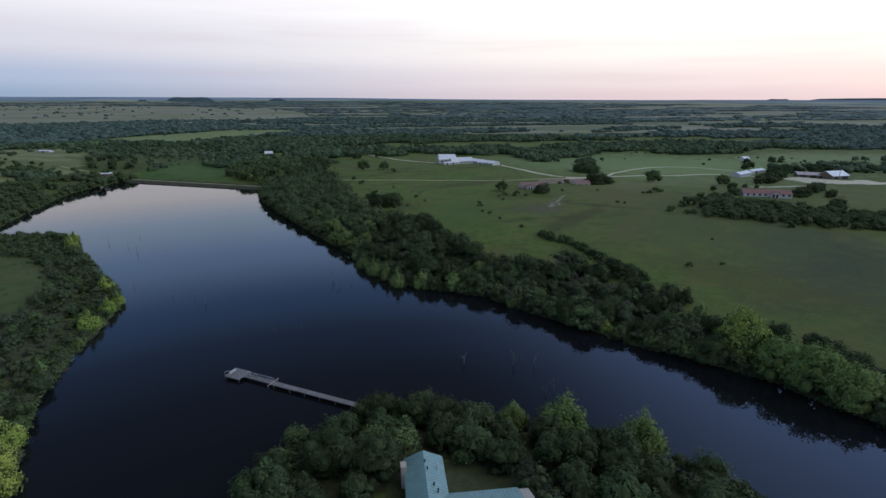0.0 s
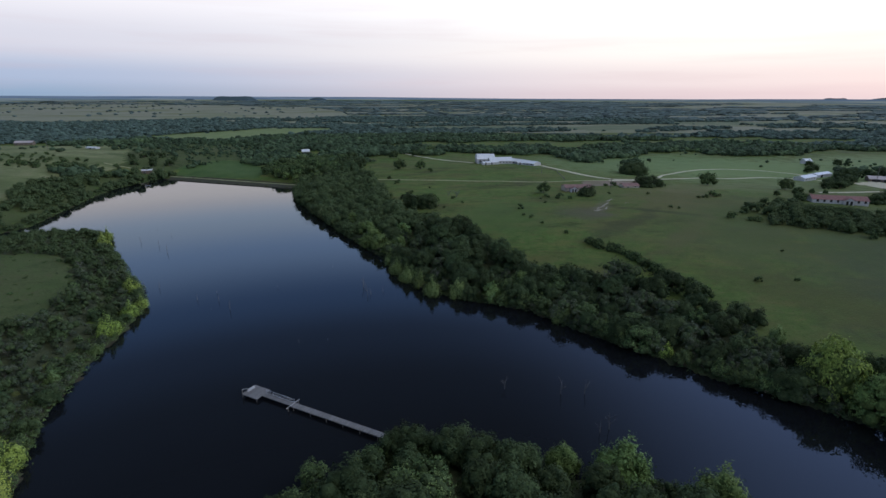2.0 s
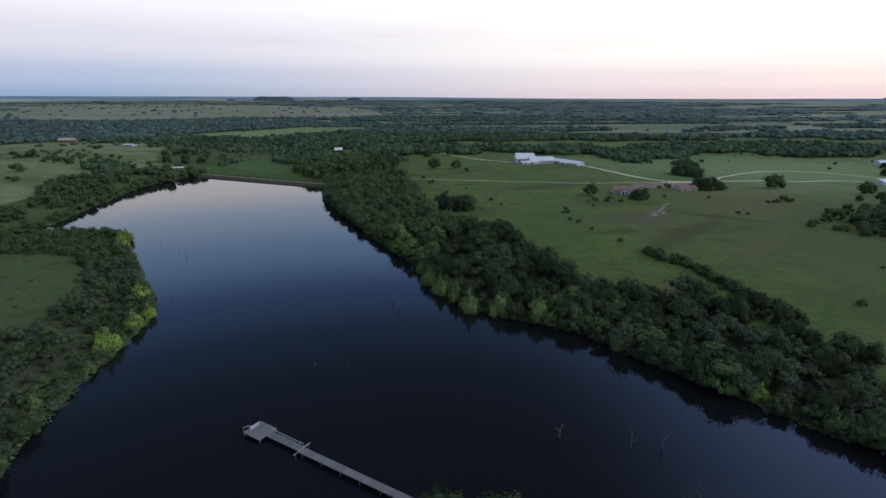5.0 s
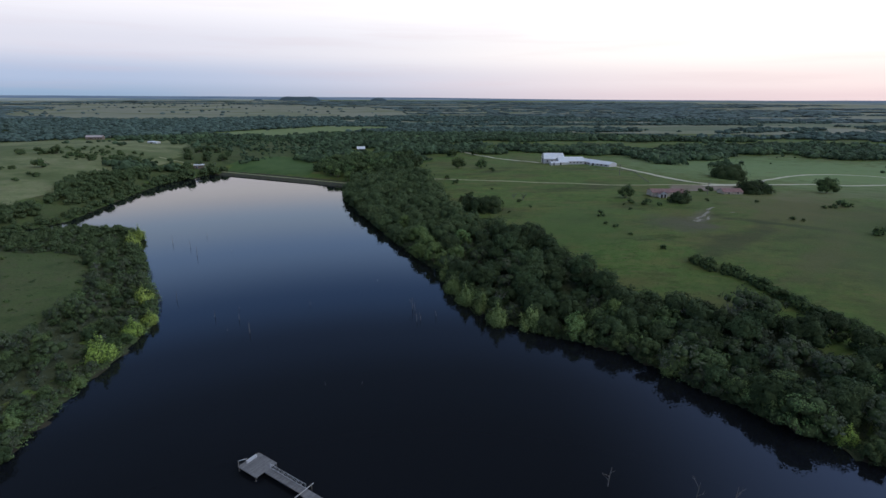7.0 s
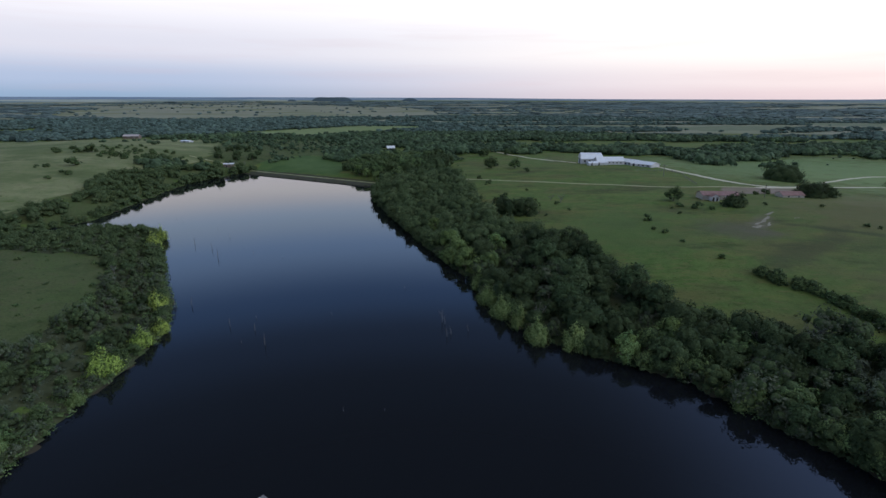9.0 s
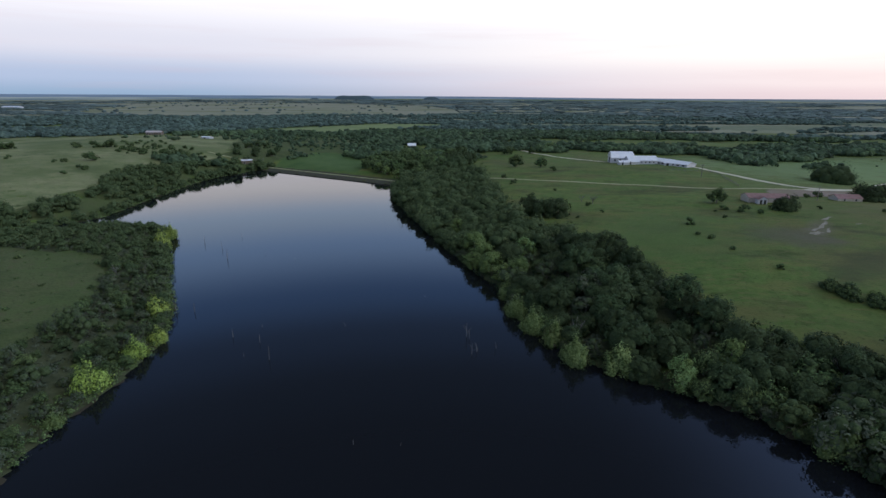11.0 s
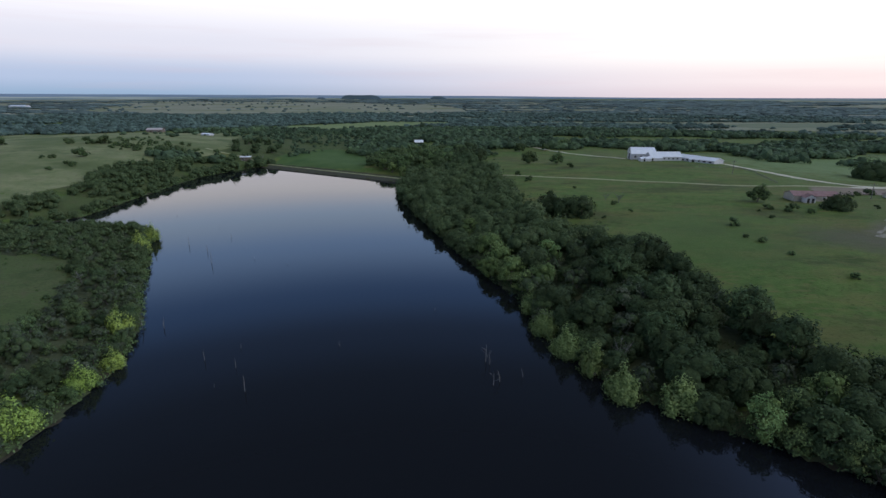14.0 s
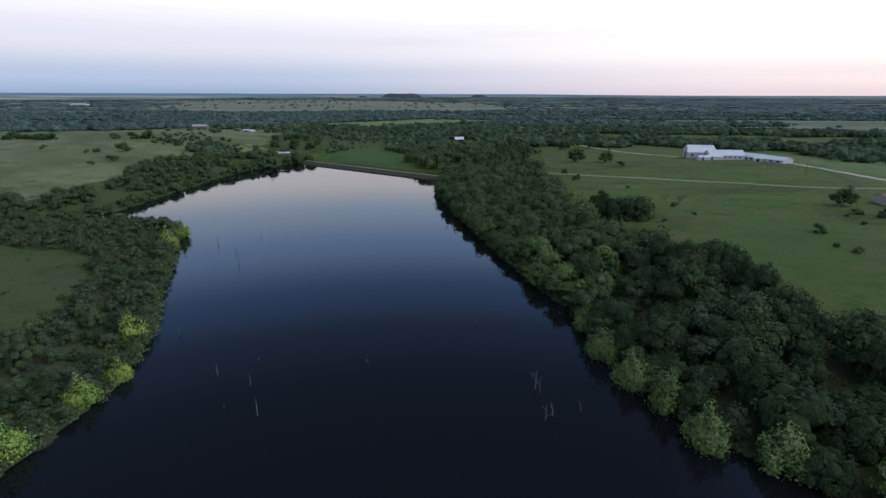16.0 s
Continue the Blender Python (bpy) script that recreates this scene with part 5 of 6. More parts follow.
# brush at the foot of the lake woods
def brush(name, poly, gap, seed, lo, hi, mat, label, per=44, size=0.17, ok=None, edge=1.6):
    r = np.random.default_rng(seed)
    P = scatter(poly, gap, seed, ok, edge)
    c = np.array([(x, y, 0.0) for x, y in P])
    c[:, 2] = np.maximum(height(c[:, 0], c[:, 1]), 0.0) + 0.25
    s = r.uniform(lo, hi, (len(c), 1)) * np.array([1, 1, 0.85])
    vs, fs, n0 = [], [], 0
    k = len(c)
    d = r.normal(size=(k, per, 3))
    d[..., 2] = np.abs(d[..., 2])
    d /= np.linalg.norm(d, axis=2)[..., None]
    p = c[:, None] + d * s[:, None] * r.uniform(0.55, 1.1, (k, per, 1))
    nrm = d + r.normal(scale=0.5, size=d.shape)
    nrm /= np.linalg.norm(nrm, axis=2)[..., None]
    t = np.cross(nrm, r.normal(size=d.shape))
    t /= np.linalg.norm(t, axis=2)[..., None]
    b = np.cross(nrm, t)
    z = size * r.uniform(0.6, 1.5, (k, per, 1))
    q = np.stack([p + t * z, p + b * z * 0.6, p - t * z, p - b * z * 0.6], 2).reshape(-1, 3)
    i = np.arange(len(q) // 4)[:, None] * 4
    return tagged(part(name, np_mesh(name, q, i + [0, 1, 2, 3]), mat), label, "undergrowth", kind="stuff")


brush("undergrowth", strip(SHORE_RIGHT[:24], 5, 1), 1.5, 61, 0.8, 1.7, LEAF_OAK, "low dark green brush along the bank", per=52, edge=-0.6)
brush("undergrowth", strip(SHORE_LEFT[2:22], 6, 1), 1.45, 62, 0.6, 1.3, LEAF_SHRUB, "low green brush along the bank", per=50, edge=-0.4)
brush("undergrowth", strip(SHORE_POINT[2:16], 4, 1), 1.5, 63, 0.6, 1.4, LEAF_SHRUB, "low green brush along the bank", edge=-0.4)
brush("undergrowth", strip(SHORE_FAR, 6, 1), 2.0, 64, 0.7, 1.5, LEAF_SHRUB, "low green brush along the bank", edge=-0.4)
brush("undergrowth", BELT_RIGHT, 3.5, 65, 0.8, 1.7, LEAF_SHRUB, "green brush under the lakeside trees")
brush("undergrowth", BELT_LEFT, 2.6, 66, 0.6, 1.5, LEAF_GREY, "grey-green brush under the lakeside trees", ok=lambda x, y: not inside(x, y, CLEAR_LEFT))

brush("weeds", CLEAR_LEFT, 5.2, 67, 0.3, 0.9, LEAF_SHRUB, "low weeds and briars in the clearing", per=30, size=0.15, ok=lambda x, y: x > -185)

# ---- dead trees standing in the water ----
def snag(x, y, tall, lean, forks, seed, label):
    r = random.Random(seed)
    root = empty("dead_tree", x, y, 0, r.uniform(0, 360))
    bm = bmesh.new()
    top = Vector((tall * math.tan(radians(lean)), 0, tall))
    mid = top * 0.5 + Vector((r.uniform(-0.1, 0.1) * tall * 0.3, r.uniform(-0.1, 0.1) * tall * 0.3, 0))
    g = 0.03 + 0.014 * tall
    rod(bm, (0, 0, -2.4), mid, g * 1.15, g * 0.8)
    rod(bm, mid, top, g * 0.8, g * 0.3)
    part("trunk", bm, DEADWOOD, root)
    for k in range(forks):
        a = r.uniform(0, 6.28)
        s = mid.lerp(top, r.uniform(-0.5, 0.6))
        e = s + Vector((math.cos(a), math.sin(a), r.uniform(0.6, 1.3))) * tall * r.uniform(0.22, 0.42)
        bm = bmesh.new()
        rod(bm, s, e, g * 0.5, g * 0.16, 5)
        rod(bm, s.lerp(e, 0.6), s.lerp(e, 0.6) + Vector((math.cos(a + 1), math.sin(a + 1), 0.9)) * tall * 0.14, g * 0.3, g * 0.1, 5)
        part("branch", bm, DEADWOOD, root)
    return tagged(root, label, "dead tree", group="dead trees in the lake")


POLE, FORK = "bare grey dead trunk standing in the lake", "bleached forked dead tree standing in the lake"
for i, (x, y, h, le, k) in enumerate(((-69.2, 150.3, 2.2, 7, 0), (-62.1, 148.8, 1.9, 3, 0), (-56.4, 142.2, 3.0, 2, 0), (-62.1, 142.4, 0.7, 8, 0), (-65.2, 155.8, 0.9, 4, 0), (-46.4, 160.1, 1.0, 40, 2), (-18.2, 159.2, 3.6, 6, 3), (-17.3, 158, 2.0, 14, 2), (-16.2, 151.2, 2.4, 8, 2), (-15, 152.5, 2.2, 16, 2), (-11.1, 154.9, 1.8, 20, 1), (-120.2, 217.4, 3.0, 5, 0), (-109.8, 211.7, 2.6, 6, 0), (-102, 201.8, 3.4, 5, 1), (-112, 228, 1.6, 3, 0), (-92, 208, 1.0, 3, 0), (-152, 254, 1.0, 3, 0), (-147, 251, 0.8, 3, 0), (-31.8, 180, 0.9, 15, 1), (-31, 120, 0.9, 15, 1), (-24, 121, 0.7, 30, 1), (18.5, 95.1, 2.6, 35, 6), (30.6, 93.3, 3.4, 4, 2), (35.6, 93, 3.5, 6, 2), (34.6, 80, 3.0, 4, 2), (36.8, 80.6, 3.6, 7, 4), (-89.7, 159.8, 3.2, 12, 2), (-86, 161, 2.4, -8, 1), (-80, 205, 0.8, 10, 0), (-124, 240, 0.8, 3, 0))):
    snag(x, y, h, le, k, i, FORK if k > 1 else POLE)


def bare_tree(x, y, tall, seed, label):
    """A leafless tree with many thin boughs."""
    r = random.Random(seed)
    root = empty("bare_tree", x, y, max(ground_z(x, y), -0.8) - 0.2)
    bm = bmesh.new()
    rod(bm, (0, 0, -0.2), (0.1, 0, tall * 0.3), tall * 0.024, tall * 0.018)
    part("trunk", bm, DEADWOOD, root)
    for k in range(9):
        a, s = r.uniform(0, 6.28), Vector((0.1, 0, tall * 0.3 * r.uniform(0.7, 1)))
        e = s + Vector((math.cos(a) * r.uniform(0.3, 1), math.sin(a) * r.uniform(0.3, 1), r.uniform(0.5, 1.2))) * tall * 0.5
        bm = bmesh.new()
        rod(bm, s, e, tall * 0.009, tall * 0.003, 5)
        for j in range(5):
            u = s.lerp(e, r.uniform(0.35, 0.95))
            b = r.uniform(0, 6.28)
            rod(bm, u, u + Vector((math.cos(b), math.sin(b), r.uniform(0.1, 1))) * tall * 0.17, tall * 0.0045, tall * 0.0015, 4)
        part("bough", bm, DEADWOOD, root)
    return tagged(root, label, "dead tree", group="leafless grey trees")


for i, (x, y, h) in enumerate(((22, 277, 6), (18, 283, 4), (-82, 333, 2.2), (-79.5, 331, 1.8), (-84.5, 334, 1.6), (20, 182, 6.5), (12, 181, 6), (21, 153, 5.5), (5.5, 161, 6.5), (60, 148, 6.5), (68, 136, 6), (50, 146, 6), (-120, 176, 4), (-128, 205, 4), (-201, 411, 6.5), (-206, 409, 6))):
    bare_tree(x, y, h, 100 + i, "leafless grey tree with many thin boughs")

# ---- the fishing dock ----
dock = empty("dock", -7.0, 80.0, 0, math.degrees(math.atan2(95.6 - 80.0, -34.5 + 7.0)))
bm = bmesh.new()
x = -0.6
while x < 21.5:
    box(bm, x + 0.13, 0, 0.74, 0.245, 1.4, 0.05)
    x += 0.262
part("walkway_deck", bm, PLANK, dock, "weathered grey board walkway")
bm = bmesh.new()
x = 21.6
while x < 29.6:
    box(bm, x + 0.13, -0.1, 0.70, 0.245, 1.1, 0.05)
    x += 0.262
part("gangway_deck", bm, PLANK, dock, "narrow weathered grey gangway")
bm = bmesh.new()
x = 29.7
while x < 34.0:
    box(bm, x + 0.13, 0.0, 0.72, 0.245, 3.9, 0.06)
    x += 0.262
part("platform_deck", bm, PLANK, dock, "square weathered grey board platform")
for x0, x1, y, z in ((-0.6, 21.5, 0.62, 0.58), (-0.6, 21.5, -0.62, 0.58), (21.5, 29.7, 0.36, 0.54), (21.5, 29.7, -0.56, 0.54), (29.7, 34.0, 1.8, 0.5), (29.7, 34.0, -1.8, 0.5)):
    bm = bmesh.new()
    box(bm, (x0 + x1) / 2, y, z, x1 - x0, 0.09, 0.15)
    part("beam", bm, POST, dock)
for x in (0.5, 4.5, 8.5, 12.5, 16.5, 20.9):
    for y in (-0.74, 0.74):
        bm = bmesh.new()
        rod(bm, (x, y, -2.5), (x, y, 0.72), 0.09, 0.085, 8)
        part("pile", bm, POST, dock)
for x, y, h in ((29.9, 1.9, 0.7), (29.9, -1.9, 0.7), (33.9, 1.9, 1.9), (33.9, -1.9, 0.75), (33.95, 0.4, 1.3)):
    bm = bmesh.new()
    rod(bm, (x, y, -2.5), (x, y, h), 0.08, 0.075, 8)
    part("pile", bm, POST, dock)
bm = bmesh.new()
rod(bm, (21.6, -1.9, 0.95), (21.6, 1.9, 0.95), 0.07, 0.07, 8)
part("cross_pole", bm, PIPE, dock, "pale pole laid across the walkway")
for y in (-1.5, 1.5):
    bm = bmesh.new()
    rod(bm, (21.6, y, -2.5), (21.6, y, 1.1), 0.06, 0.06, 8)
    part("pile", bm, POST, dock)
for z in (0.85, 1.6):
    bm = bmesh.new()
    rod(bm, (21.7, -0.62, z), (29.6, -0.62, z), 0.035, 0.035, 6)
    part("handrail", bm, PIPE, dock)
for k in range(9):
    x = 21.8 + k * 0.97
    bm = bmesh.new()
    rod(bm, (x, -0.62, 0.7), (x, -0.62, 1.62), 0.03, 0.03, 6)
    part("baluster", bm, PIPE, dock)
    if k < 8:
        bm = bmesh.new()
        rod(bm, (x, -0.62, 0.85), (x + 0.97, -0.62, 1.6), 0.022, 0.022, 6)
        part("brace", bm, PIPE, dock)
bm = bmesh.new()
box(bm, 33.6, -0.2, 0.78, 0.35, 1.9, 0.06, bevel=0.01)
box(bm, 33.6, -0.95, 0.78, 0.3, 0.08, 0.36)
box(bm, 33.6, 0.55, 0.78, 0.3, 0.08, 0.36)
box(bm, 33.6, -0.2, 1.12, 0.38, 1.9, 0.05, bevel=0.01)
part("bench", bm, WALL_WHITE, dock, "white bench at the platform's end")
bm = bmesh.new()
rod(bm, (33.9, 1.9, 1.85), (33.9, 0.4, 1.25), 0.04, 0.04, 6)
part("handrail", bm, PIPE, dock)
tagged(dock, "long weathered grey timber dock with a square fishing platform", "dock")


# ---- buildings ----
def gable(bm, length, width, eave, ridge_z, over=0.3, thick=0.14, x0=0.0):
    """Roof slabs of a gable roof along x, centred on y = 0."""
    for s in (-1, 1):
        w = width / 2 + over
        drop = (ridge_z - eave) / (width / 2) * over
        a = [(x0 - over, 0, ridge_z), (x0 + length + over, 0, ridge_z), (x0 + length + over, s * w, eave - drop), (x0 - over, s * w, eave - drop)]
        lo = [bm.verts.new(p) for p in a]
        hi = [bm.verts.new((p[0], p[1], p[2] + thick)) for p in a]
        bm.faces.new(lo)
        bm.faces.new(hi)
        for i in range(4):
            j = (i + 1) % 4
            bm.faces.new((lo[i], lo[j], hi[j], hi[i]))


def seams(bm, length, width, eave, ridge_z, step, over=0.3, x0=0.0, lift=0.14):
    """Standing seams on a metal gable roof."""
    n = int((length + 2 * over) / step)
    w = width / 2 + over
    drop = (ridge_z - eave) / (width / 2) * over
    for k in range(n + 1):
        x = x0 - over + 0.02 + k * (length + 2 * over - 0.04) / n
        for s in (-1, 1):
            rod(bm, (x, 0, ridge_z + lift), (x, s * w, eave - drop + lift), 0.035, 0.035, 4)


def shell(bm, length, width, eave, ridge_z, x0=0.0, foot=-1.2, knee=None):
    """Solid walls with gable ends."""
    prof = [(-width / 2, foot), (width / 2, foot), (width / 2, eave), (0, ridge_z), (-width / 2, eave)]
    if knee:
        prof = prof[:3] + [knee, (0, ridge_z), (-knee[0], knee[1])] + prof[4:]
    a = [bm.verts.new((x0, y, z)) for y, z in prof]
    b = [bm.verts.new((x0 + length, y, z)) for y, z in prof]
    bm.faces.new(a)
    bm.faces.new(b)
    for i in range(len(prof)):
        j = (i + 1) % len(prof)
        bm.faces.new((a[i], a[j], b[j], b[i]))


def building(name, x, y, turn, length, width, eave, ridge_z, wall, roof, label, openings=(), step=1.2, over=0.3, group="", gambrel=False):
    """A gabled building whose length runs along its own x from one end."""
    cx, cy = x + length / 2 * math.cos(radians(turn)), y + length / 2 * math.sin(radians(turn))
    root = empty(name, x, y, ground_z(cx, cy), turn)
    bm = bmesh.new()
    knee = (width * 0.3, eave + (ridge_z - eave) * 0.68) if gambrel else None
    shell(bm, length, width, eave, ridge_z, knee=knee)
    part("wall", bm, wall, root)
    bm = bmesh.new()
    if gambrel:
        gable(bm, length, knee[0] * 2, knee[1] + 0.03, ridge_z + 0.03, 0.02)
        for s in (-1, 1):
            a = [(-over, s * knee[0], knee[1] + 0.03), (length + over, s * knee[0], knee[1] + 0.03), (length + over, s * (width / 2 + 0.25), eave - 0.1), (-over, s * (width / 2 + 0.25), eave - 0.1)]
            lo = [bm.verts.new(p) for p in a]
            hi = [bm.verts.new((p[0], p[1] + s * 0.1, p[2] + 0.1)) for p in a]
            bm.faces.new(lo), bm.faces.new(hi)
            for i in range(4):
                bm.faces.new((lo[i], lo[(i + 1) % 4], hi[(i + 1) % 4], hi[i]))
        step = 0
    else:
        gable(bm, length, width, eave + 0.03, ridge_z + 0.03, over)
    top = part("roof", bm, roof, root)
    if step:
        bm = bmesh.new()
        seams(bm, length, width, eave + 0.03, ridge_z + 0.03, step, over)
        part("roof_seam", bm, roof, top)
    # openings are near-black panels on solid walls, inner shade put into their colour
    for kind, side, at, low, w, h in openings:
        bm = bmesh.new()
        if side in ("front", "back"):
            s = -1 if side == "front" else 1
            box(bm, at, s * (width / 2 + 0.02), low, w, 0.12, h)
        else:
            box(bm, -0.02 if side == "start" else length + 0.02, at, low, 0.12, w, h)
        piece = part(kind, bm, DARK, root)
        bm = bmesh.new()
        for da, dz, pw, ph in ((0, h, w + 0.24, 0.12), (-w / 2 - 0.06, 0, 0.12, h), (w / 2 + 0.06, 0, 0.12, h)):
            if side in ("front", "back"):
                box(bm, at + da, s * (width / 2 + 0.05), low + dz, pw, 0.16, ph)
            else:
                box(bm, -0.05 if side == "start" else length + 0.05, at + da, low + dz, 0.16, pw, ph)
        part("frame", bm, WALL_WHITE, piece)
    return tagged(root, label, "building", group)


def row_of(kind, side, n, a, b, low, w, h):
    return [(kind, side, a + (b - a) * i / max(n - 1, 1), low, w, h) for i in range(n)]


G1 = "white ranch barns on the rise"
building("barn", 49, 416, 2, 14.5, 11, 3.6, 7.2, WALL_WHITE, ROOF_WHITE, "tall white metal-roofed gambrel barn on a green rise", [("barn_door", "start", 0, 0, 4, 3.4), ("loft_window", "start", 0, 4.6, 1.2, 1.1)] + row_of("window", "front", 4, 2.5, 12.5, 1.4, 1.2, 1.2), group=G1, gambrel=True)
building("barn", 58, 405, 8, 18.5, 9, 2.4, 4.8, WALL_WHITE, ROOF_WHITE, "low white metal-roofed barn wing", row_of("window", "front", 6, 3, 16, 0.9, 1.0, 0.8) + [("barn_door", "start", 0, 0, 3, 2.4)], group=G1)
building("barn", 77.5, 409.5, -51, 13, 7.5, 2.0, 3.5, WALL_WHITE, ROOF_WHITE, "long low white metal-roofed shed", row_of("stall_opening", "front", 4, 2, 11, 0.5, 1.5, 0.8), group=G1)
building("barn", 86, 399, -51, 12, 8.5, 1.7, 3.1, WALL_WHITE, ROOF_WHITE, "wide low white metal-roofed stock shed", row_of("stall_opening", "front", 3, 2, 9.5, 0.5, 1.8, 0.8), group=G1)
building("shed", 52, 398, 12, 6, 4, 1.6, 2.4, WALL_WHITE, ROOF_WHITE, "small white shed in front of the barns", [("door", "front", 2, 0, 1, 1.9)], group=G1)
building("shed", 57, 400, 14, 8, 4, 1.7, 2.5, WALL_WHITE, ROOF_WHITE, "small white shed in front of the barns", [("door", "front", 2, 0, 1, 1.9)], group=G1)
building("shed", 80, 398, -20, 5, 3.4, 1.6, 2.3, WALL_WHITE, ROOF_WHITE, "small white shed beside the long barn", [("door", "front", 2, 0, 1.4, 1.8)], group=G1)

G2 = "ruined houses in the pasture"
building("cottage", 84, 283, 4, 16, 7, 1.9, 3.1, STONE, ROOF_PINK, "low cottage with a faded pink roof", row_of("window", "front", 4, 3, 14, 0.6, 0.9, 0.9), 0, group=G2)
building("porch", 88.4, 276.4, 94, 2.6, 3.4, 2.0, 3.0, WALL_WHITE, ROOF_PINK, "white gabled porch of the pink-roofed cottage", [("doorway", "start", -0.8, 0, 0.9, 1.7), ("doorway", "start", 0.8, 0, 0.9, 1.7)], 0, group=G2)
building("cottage", 119.5, 287, 6, 9.5, 6, 1.2, 2.4, STONE, ROOF_PINK, "low ruined cottage with a faded pink roof beside an oak", row_of("window", "front", 2, 2.5, 7, 0.3, 0.8, 0.7), 0, group=G2)

G3 = "ranch buildings by the far yard"
building("ranch_house", 204, 248.5, -18, 25, 7, 2.1, 3.7, WALL_WHITE, ROOF_RED, "long white ranch house with a red roof", row_of("window", "front", 8, 2.5, 23.5, 0.8, 1.1, 1.2), 0, group=G3)
building("porch", 217.4, 238.6, 72, 3.4, 4.2, 2.3, 3.5, WALL_WHITE, ROOF_RED, "white gabled porch of the ranch house", [("doorway", "start", -0.9, 0, 1.1, 2.0), ("doorway", "start", 0.9, 0, 1.1, 2.0)], 0, group=G3)
building("shed", 268, 340, 30, 19, 7, 2.4, 3.6, WALL_WHITE, ROOF_WHITE, "white metal ranch shed", row_of("window", "front", 4, 3, 15, 1, 1.0, 1.0), group=G3)
building("shed", 290, 355, 26, 20, 6, 2.2, 3.2, WALL_WHITE, ROOF_WHITE, "long white metal ranch shed", [("barn_door", "front", 6, 0, 3, 2.4)], group=G3)
building("shed", 344, 436, 8, 6.5, 6, 2.6, 4.4, WALL_WHITE, ROOF_WHITE, "white shed among trees at the pasture's end", [("barn_door", "front", 4, 0, 2.4, 2.2)], group=G3)
plant(light, 340, 424, 0.62, rng=rng, label="dark oak before a white shed", group="oaks at the ranch yard")
building("barn", 319, 341, -28, 21, 10, 2.0, 3.6, WOODWALL, ROOF_BROWN, "long faded pink-grey barn with an open dark front", [("stall_opening", "front", 4, 0.2, 5, 1.8), ("stall_opening", "front", 10, 0.2, 4, 1.8), ("stall_opening", "front", 16, 0.2, 3.4, 1.8)], group=G3)
building("barn", 331, 327, 8, 16, 12, 2.6, 5.6, WOODWALL, ROOF_WHITE, "tall white metal-roofed barn by the gravel yard", [("stall_opening", "front", 3.5, 0.2, 4, 2.2), ("stall_opening", "front", 12, 0.2, 7, 2.2)], group=G3)

building("shed", -213, 404, 20, 7, 4, 2.3, 2.9, WOODWALL, ROOF_WHITE, "small pump shed with a pale roof beside the dam", [("door", "front", 2, 0, 1, 1.8)])
G4 = "farm buildings beyond the hill"
building("farmhouse", -486, 650, 12, 19, 8, 3.2, 5.0, WOODWALL, ROOF_BROWN, "brown farmhouse with a pale roof beyond the hill", row_of("window", "front", 5, 2, 15, 1.0, 1.2, 1.3), 0, group=G4)
building("shed", -334, 540, -20, 13, 5, 1.4, 2.0, WALL_WHITE, ROOF_WHITE, "long low white shed on the hill crest", [("barn_door", "front", 6, 0, 3, 1.2)], 0, group=G4)
building("shed", -1900, 1700, 0, 70, 24, 7, 10, WALL_WHITE, ROOF_WHITE, "large white farm shed far off in woods", [("barn_door", "front", 20, 0, 12, 5)], 0, group=G4)
building("shed", -117, 530, 14, 7.5, 5, 2.6, 4.4, WALL_WHITE, ROOF_WHITE, "white farm shed between dark trees", [("barn_door", "front", 3, 0, 2.2, 2.2)], 1.2, group=G4)

# the house below the start of the flight
house = empty("house", 5.7, 46.0, ground_z(8, 48), 0)
bm = bmesh.new()
shell(bm, 15.4, 5.8, 2.9, 4.2, x0=-6.0)
m = Matrix.Translation((-0.4, 0.4, 0)) @ Matrix.Rotation(radians(90), 4, "Z")
bmesh.ops.transform(bm, matrix=m, verts=bm.verts)
part("wall", bm, STONE, house, "limestone wall")
bm = bmesh.new()
shell(bm, 15, 6.4, 2.8, 3.9, x0=2.2)
bmesh.ops.transform(bm, matrix=Matrix.Translation((-2.0, -1.6, 0)), verts=bm.verts)
part("wall", bm, STONE, house, "limestone wall")
bm = bmesh.new()
gable(bm, 15.4, 5.8, 2.95, 4.3, 0.35, 0.12, x0=-6.0)
bmesh.ops.transform(bm, matrix=m, verts=bm.verts)
r1 = part("roof", bm, ROOF_AQUA, house, "pale turquoise metal roof")
bm = bmesh.new()
seams(bm, 15.4, 5.8, 2.95, 4.3, 0.6, 0.35, x0=-6.0, lift=0.12)
bmesh.ops.transform(bm, matrix=m, verts=bm.verts)
part("roof_seam", bm, ROOF_AQUA, r1)
bm = bmesh.new()
gable(bm, 13, 6.4, 2.82, 3.95, 0.35, 0.12, x0=2.2)
bmesh.ops.transform(bm, matrix=Matrix.Translation((-2.0, -1.6, 0)), verts=bm.verts)
r2 = part("roof", bm, ROOF_AQUA, house, "pale turquoise metal roof")
bm = bmesh.new()
seams(bm, 13, 6.4, 2.82, 3.95, 0.6, 0.35, x0=2.2, lift=0.12)
bmesh.ops.transform(bm, matrix=Matrix.Translation((-2.0, -1.6, 0)), verts=bm.verts)
part("roof_seam", bm, ROOF_AQUA, r2)
bm = bmesh.new()
box(bm, -3.75, 7.4, -0.8, 0.8, 1.3, 4.9, bevel=0.04)
box(bm, -3.75, 7.4, 4.1, 0.95, 1.45, 0.16, bevel=0.03)
part("chimney", bm, STONE, house, "pale limestone chimney")
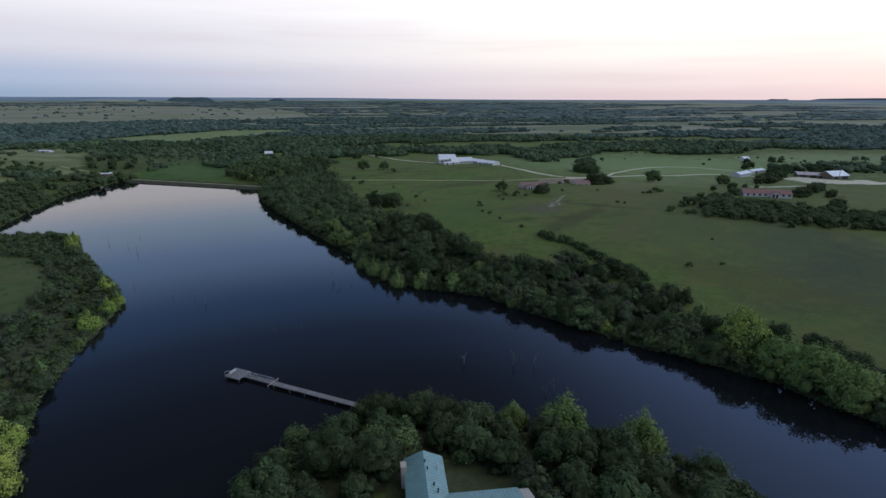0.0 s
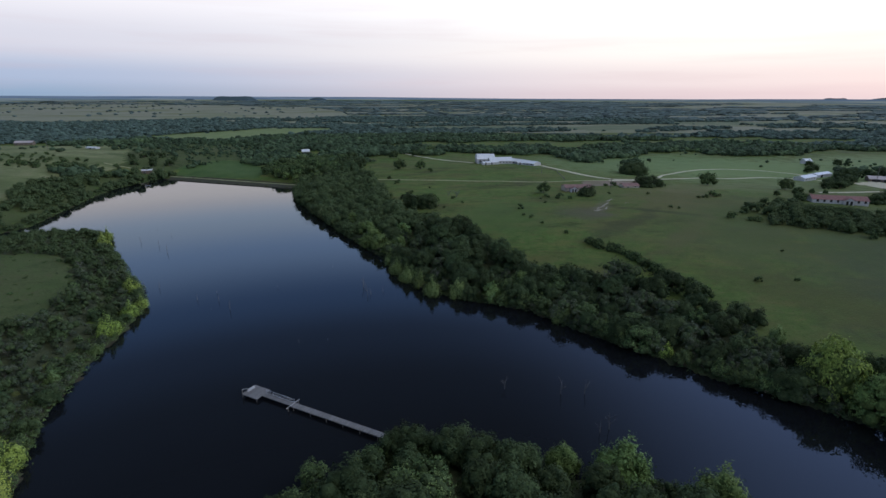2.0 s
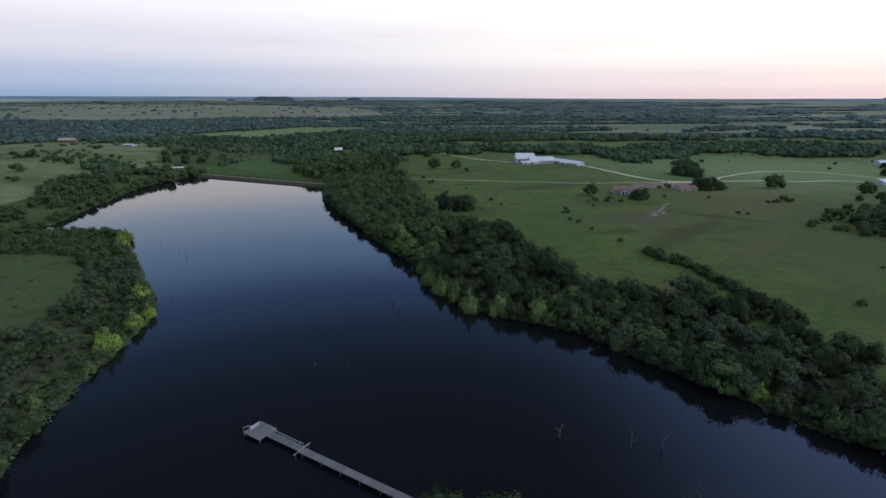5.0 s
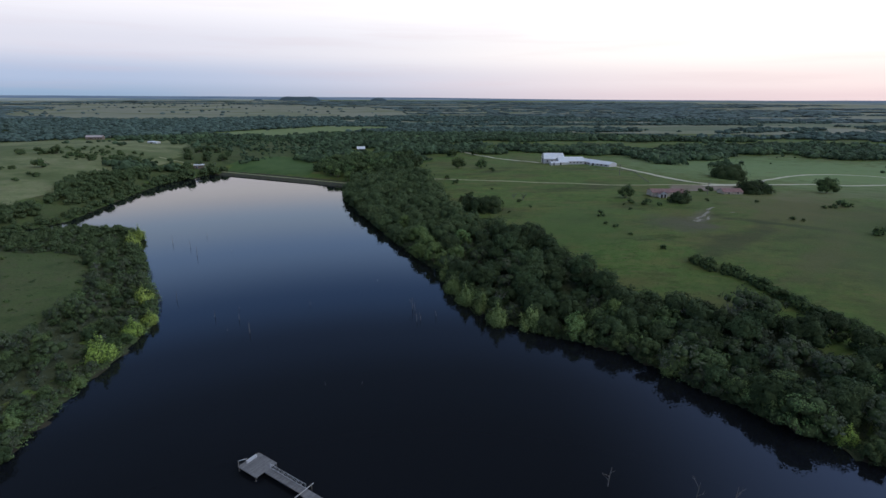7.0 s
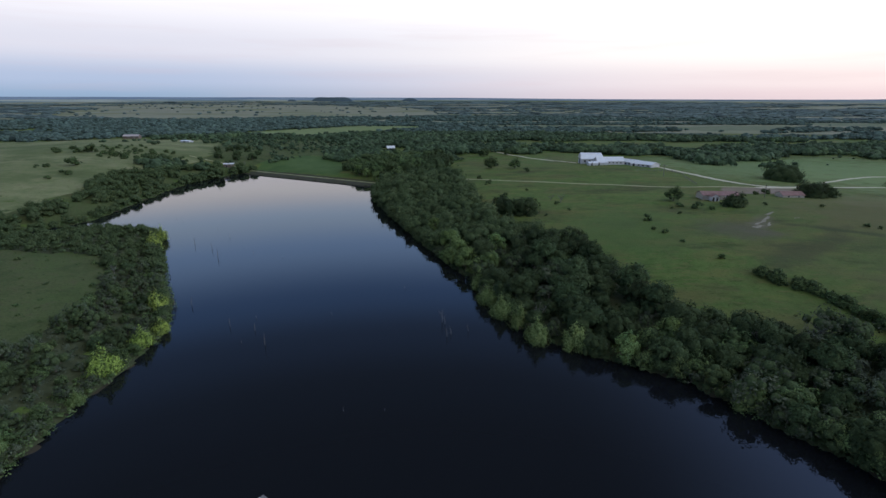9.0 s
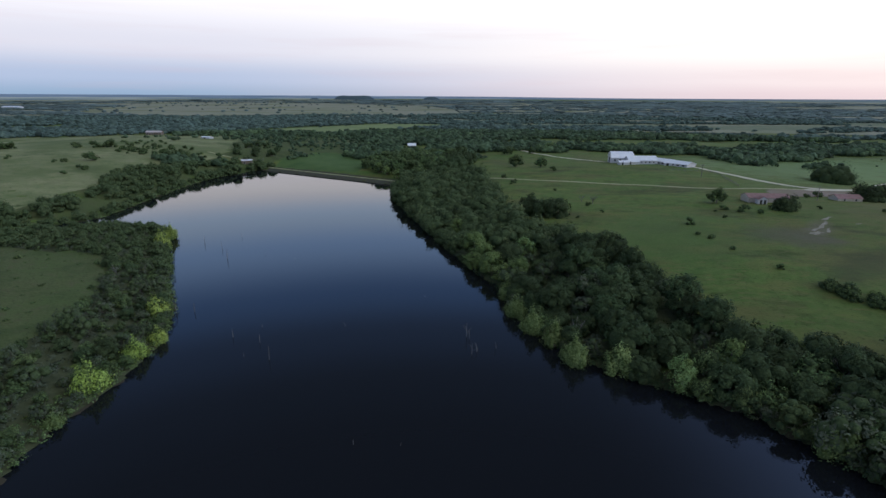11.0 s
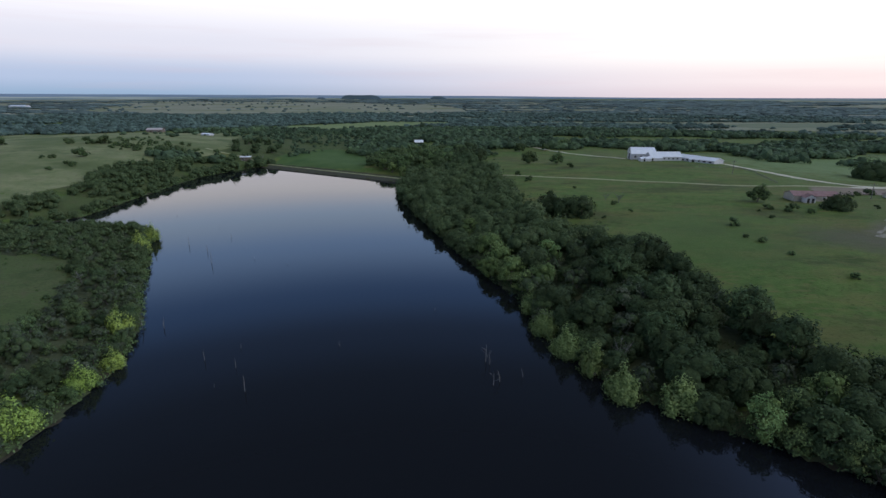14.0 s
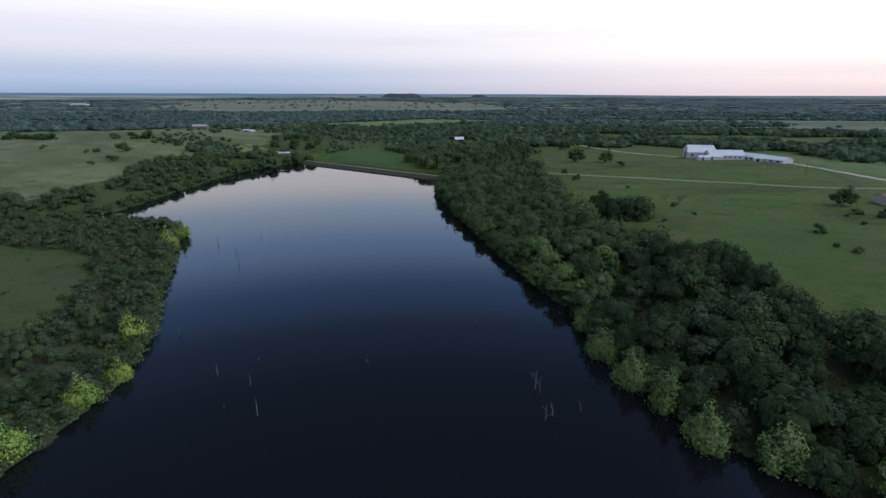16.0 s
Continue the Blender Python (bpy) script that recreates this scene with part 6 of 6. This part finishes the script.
for x, y, z in ((-0.3, 7.4, 4.35), (-0.05, 5.8, 4.35), (0.7, 2.6, 4.05), (1.2, 1.4, 3.9), (8.6, -1.6, 4.05)):
    bm = bmesh.new()
    rod(bm, (x, y, z - 0.5), (x, y, z + 0.35), 0.1, 0.1, 8)
    rod(bm, (x, y, z + 0.35), (x, y, z + 0.45), 0.17, 0.12, 8)
    part("vent", bm, DARK, house, "dark metal roof vent")
bm = bmesh.new()
rod(bm, (1.7, 6.6, 2.9), (1.7, 6.6, 4.4), 0.14, 0.14, 10)
rod(bm, (1.7, 6.6, 4.4), (1.7, 6.6, 4.6), 0.22, 0.16, 10)
part("flue", bm, WALL_WHITE, house, "white flue pipe with a cap")
for y in (2.0, 5.4, 9.0):
    bm = bmesh.new()
    box(bm, -3.32, y, 0.9, 0.1, 1.1, 1.3)
    part("window", bm, DARK, house)
tagged(house, "house with a pale turquoise metal roof among oaks", "house")
plant(bright, 13.4, 39.2, 0.8, rng=rng, label="small green tree against the house roof")


# ---- poles ----
def pole(x, y, tall, label, arm=True):
    root = empty("utility_pole", x, y, ground_z(x, y))
    bm = bmesh.new()
    rod(bm, (0, 0, -0.5), (0, 0, tall), 0.16, 0.11, 8)
    part("post", bm, POST, root)
    if arm:
        bm = bmesh.new()
        box(bm, 0, 0, tall - 0.9, 2.2, 0.12, 0.14)
        part("crossarm", bm, POST, root)
        for dx in (-1, 0, 1):
            bm = bmesh.new()
            rod(bm, (dx, 0, tall - 0.76), (dx, 0, tall - 0.55), 0.05, 0.04, 6)
            part("insulator", bm, WALL_WHITE, root)
    return tagged(root, label, "utility pole", group="utility poles")


for x, y, h in ((316, 330, 11), (335, 319, 9), (112, 284, 6), (-360, 520, 8), (88, 352, 7), (350, 340, 9)):
    pole(x, y, h, "weathered grey timber utility pole")

building("shed", -94, 497, 30, 6.0, 4.5, 2.4, 3.8, WALL_WHITE, ROOF_WHITE, "white farm shed half hidden in woods", (), 0, group=G4)


# ---- the pasture fence by the white barns ----
def fence(pts, gap, label):
    root = empty("fence", pts[0][0], pts[0][1], 0)
    ox, oy = pts[0]
    line = []
    for a, b in zip(pts, pts[1:]):
        n = max(1, round(math.dist(a, b) / gap))
        line += [(a[0] + (b[0] - a[0]) * k / n, a[1] + (b[1] - a[1]) * k / n) for k in range(n)]
    line.append(pts[-1])
    tops = [(x - ox, y - oy, ground_z(x, y)) for x, y in line]
    for x, y, z in tops:
        bm = bmesh.new()
        rod(bm, (x, y, z - 0.4), (x, y, z + 1.3), 0.09, 0.08, 6)
        part("post", bm, POST, root)
    for p, q in zip(tops, tops[1:]):
        for h in (0.5, 0.85, 1.2):
            bm = bmesh.new()
            rod(bm, (p[0], p[1], p[2] + h), (q[0], q[1], q[2] + h), 0.045, 0.045, 4)
            part("rail", bm, POST, root)
    return tagged(root, label, "fence", group="pasture fences")


fence([(78, 372), (98, 369), (101, 360), (97, 331), (96, 322)], 3.6, "dark post-and-rail fence below the white barns")
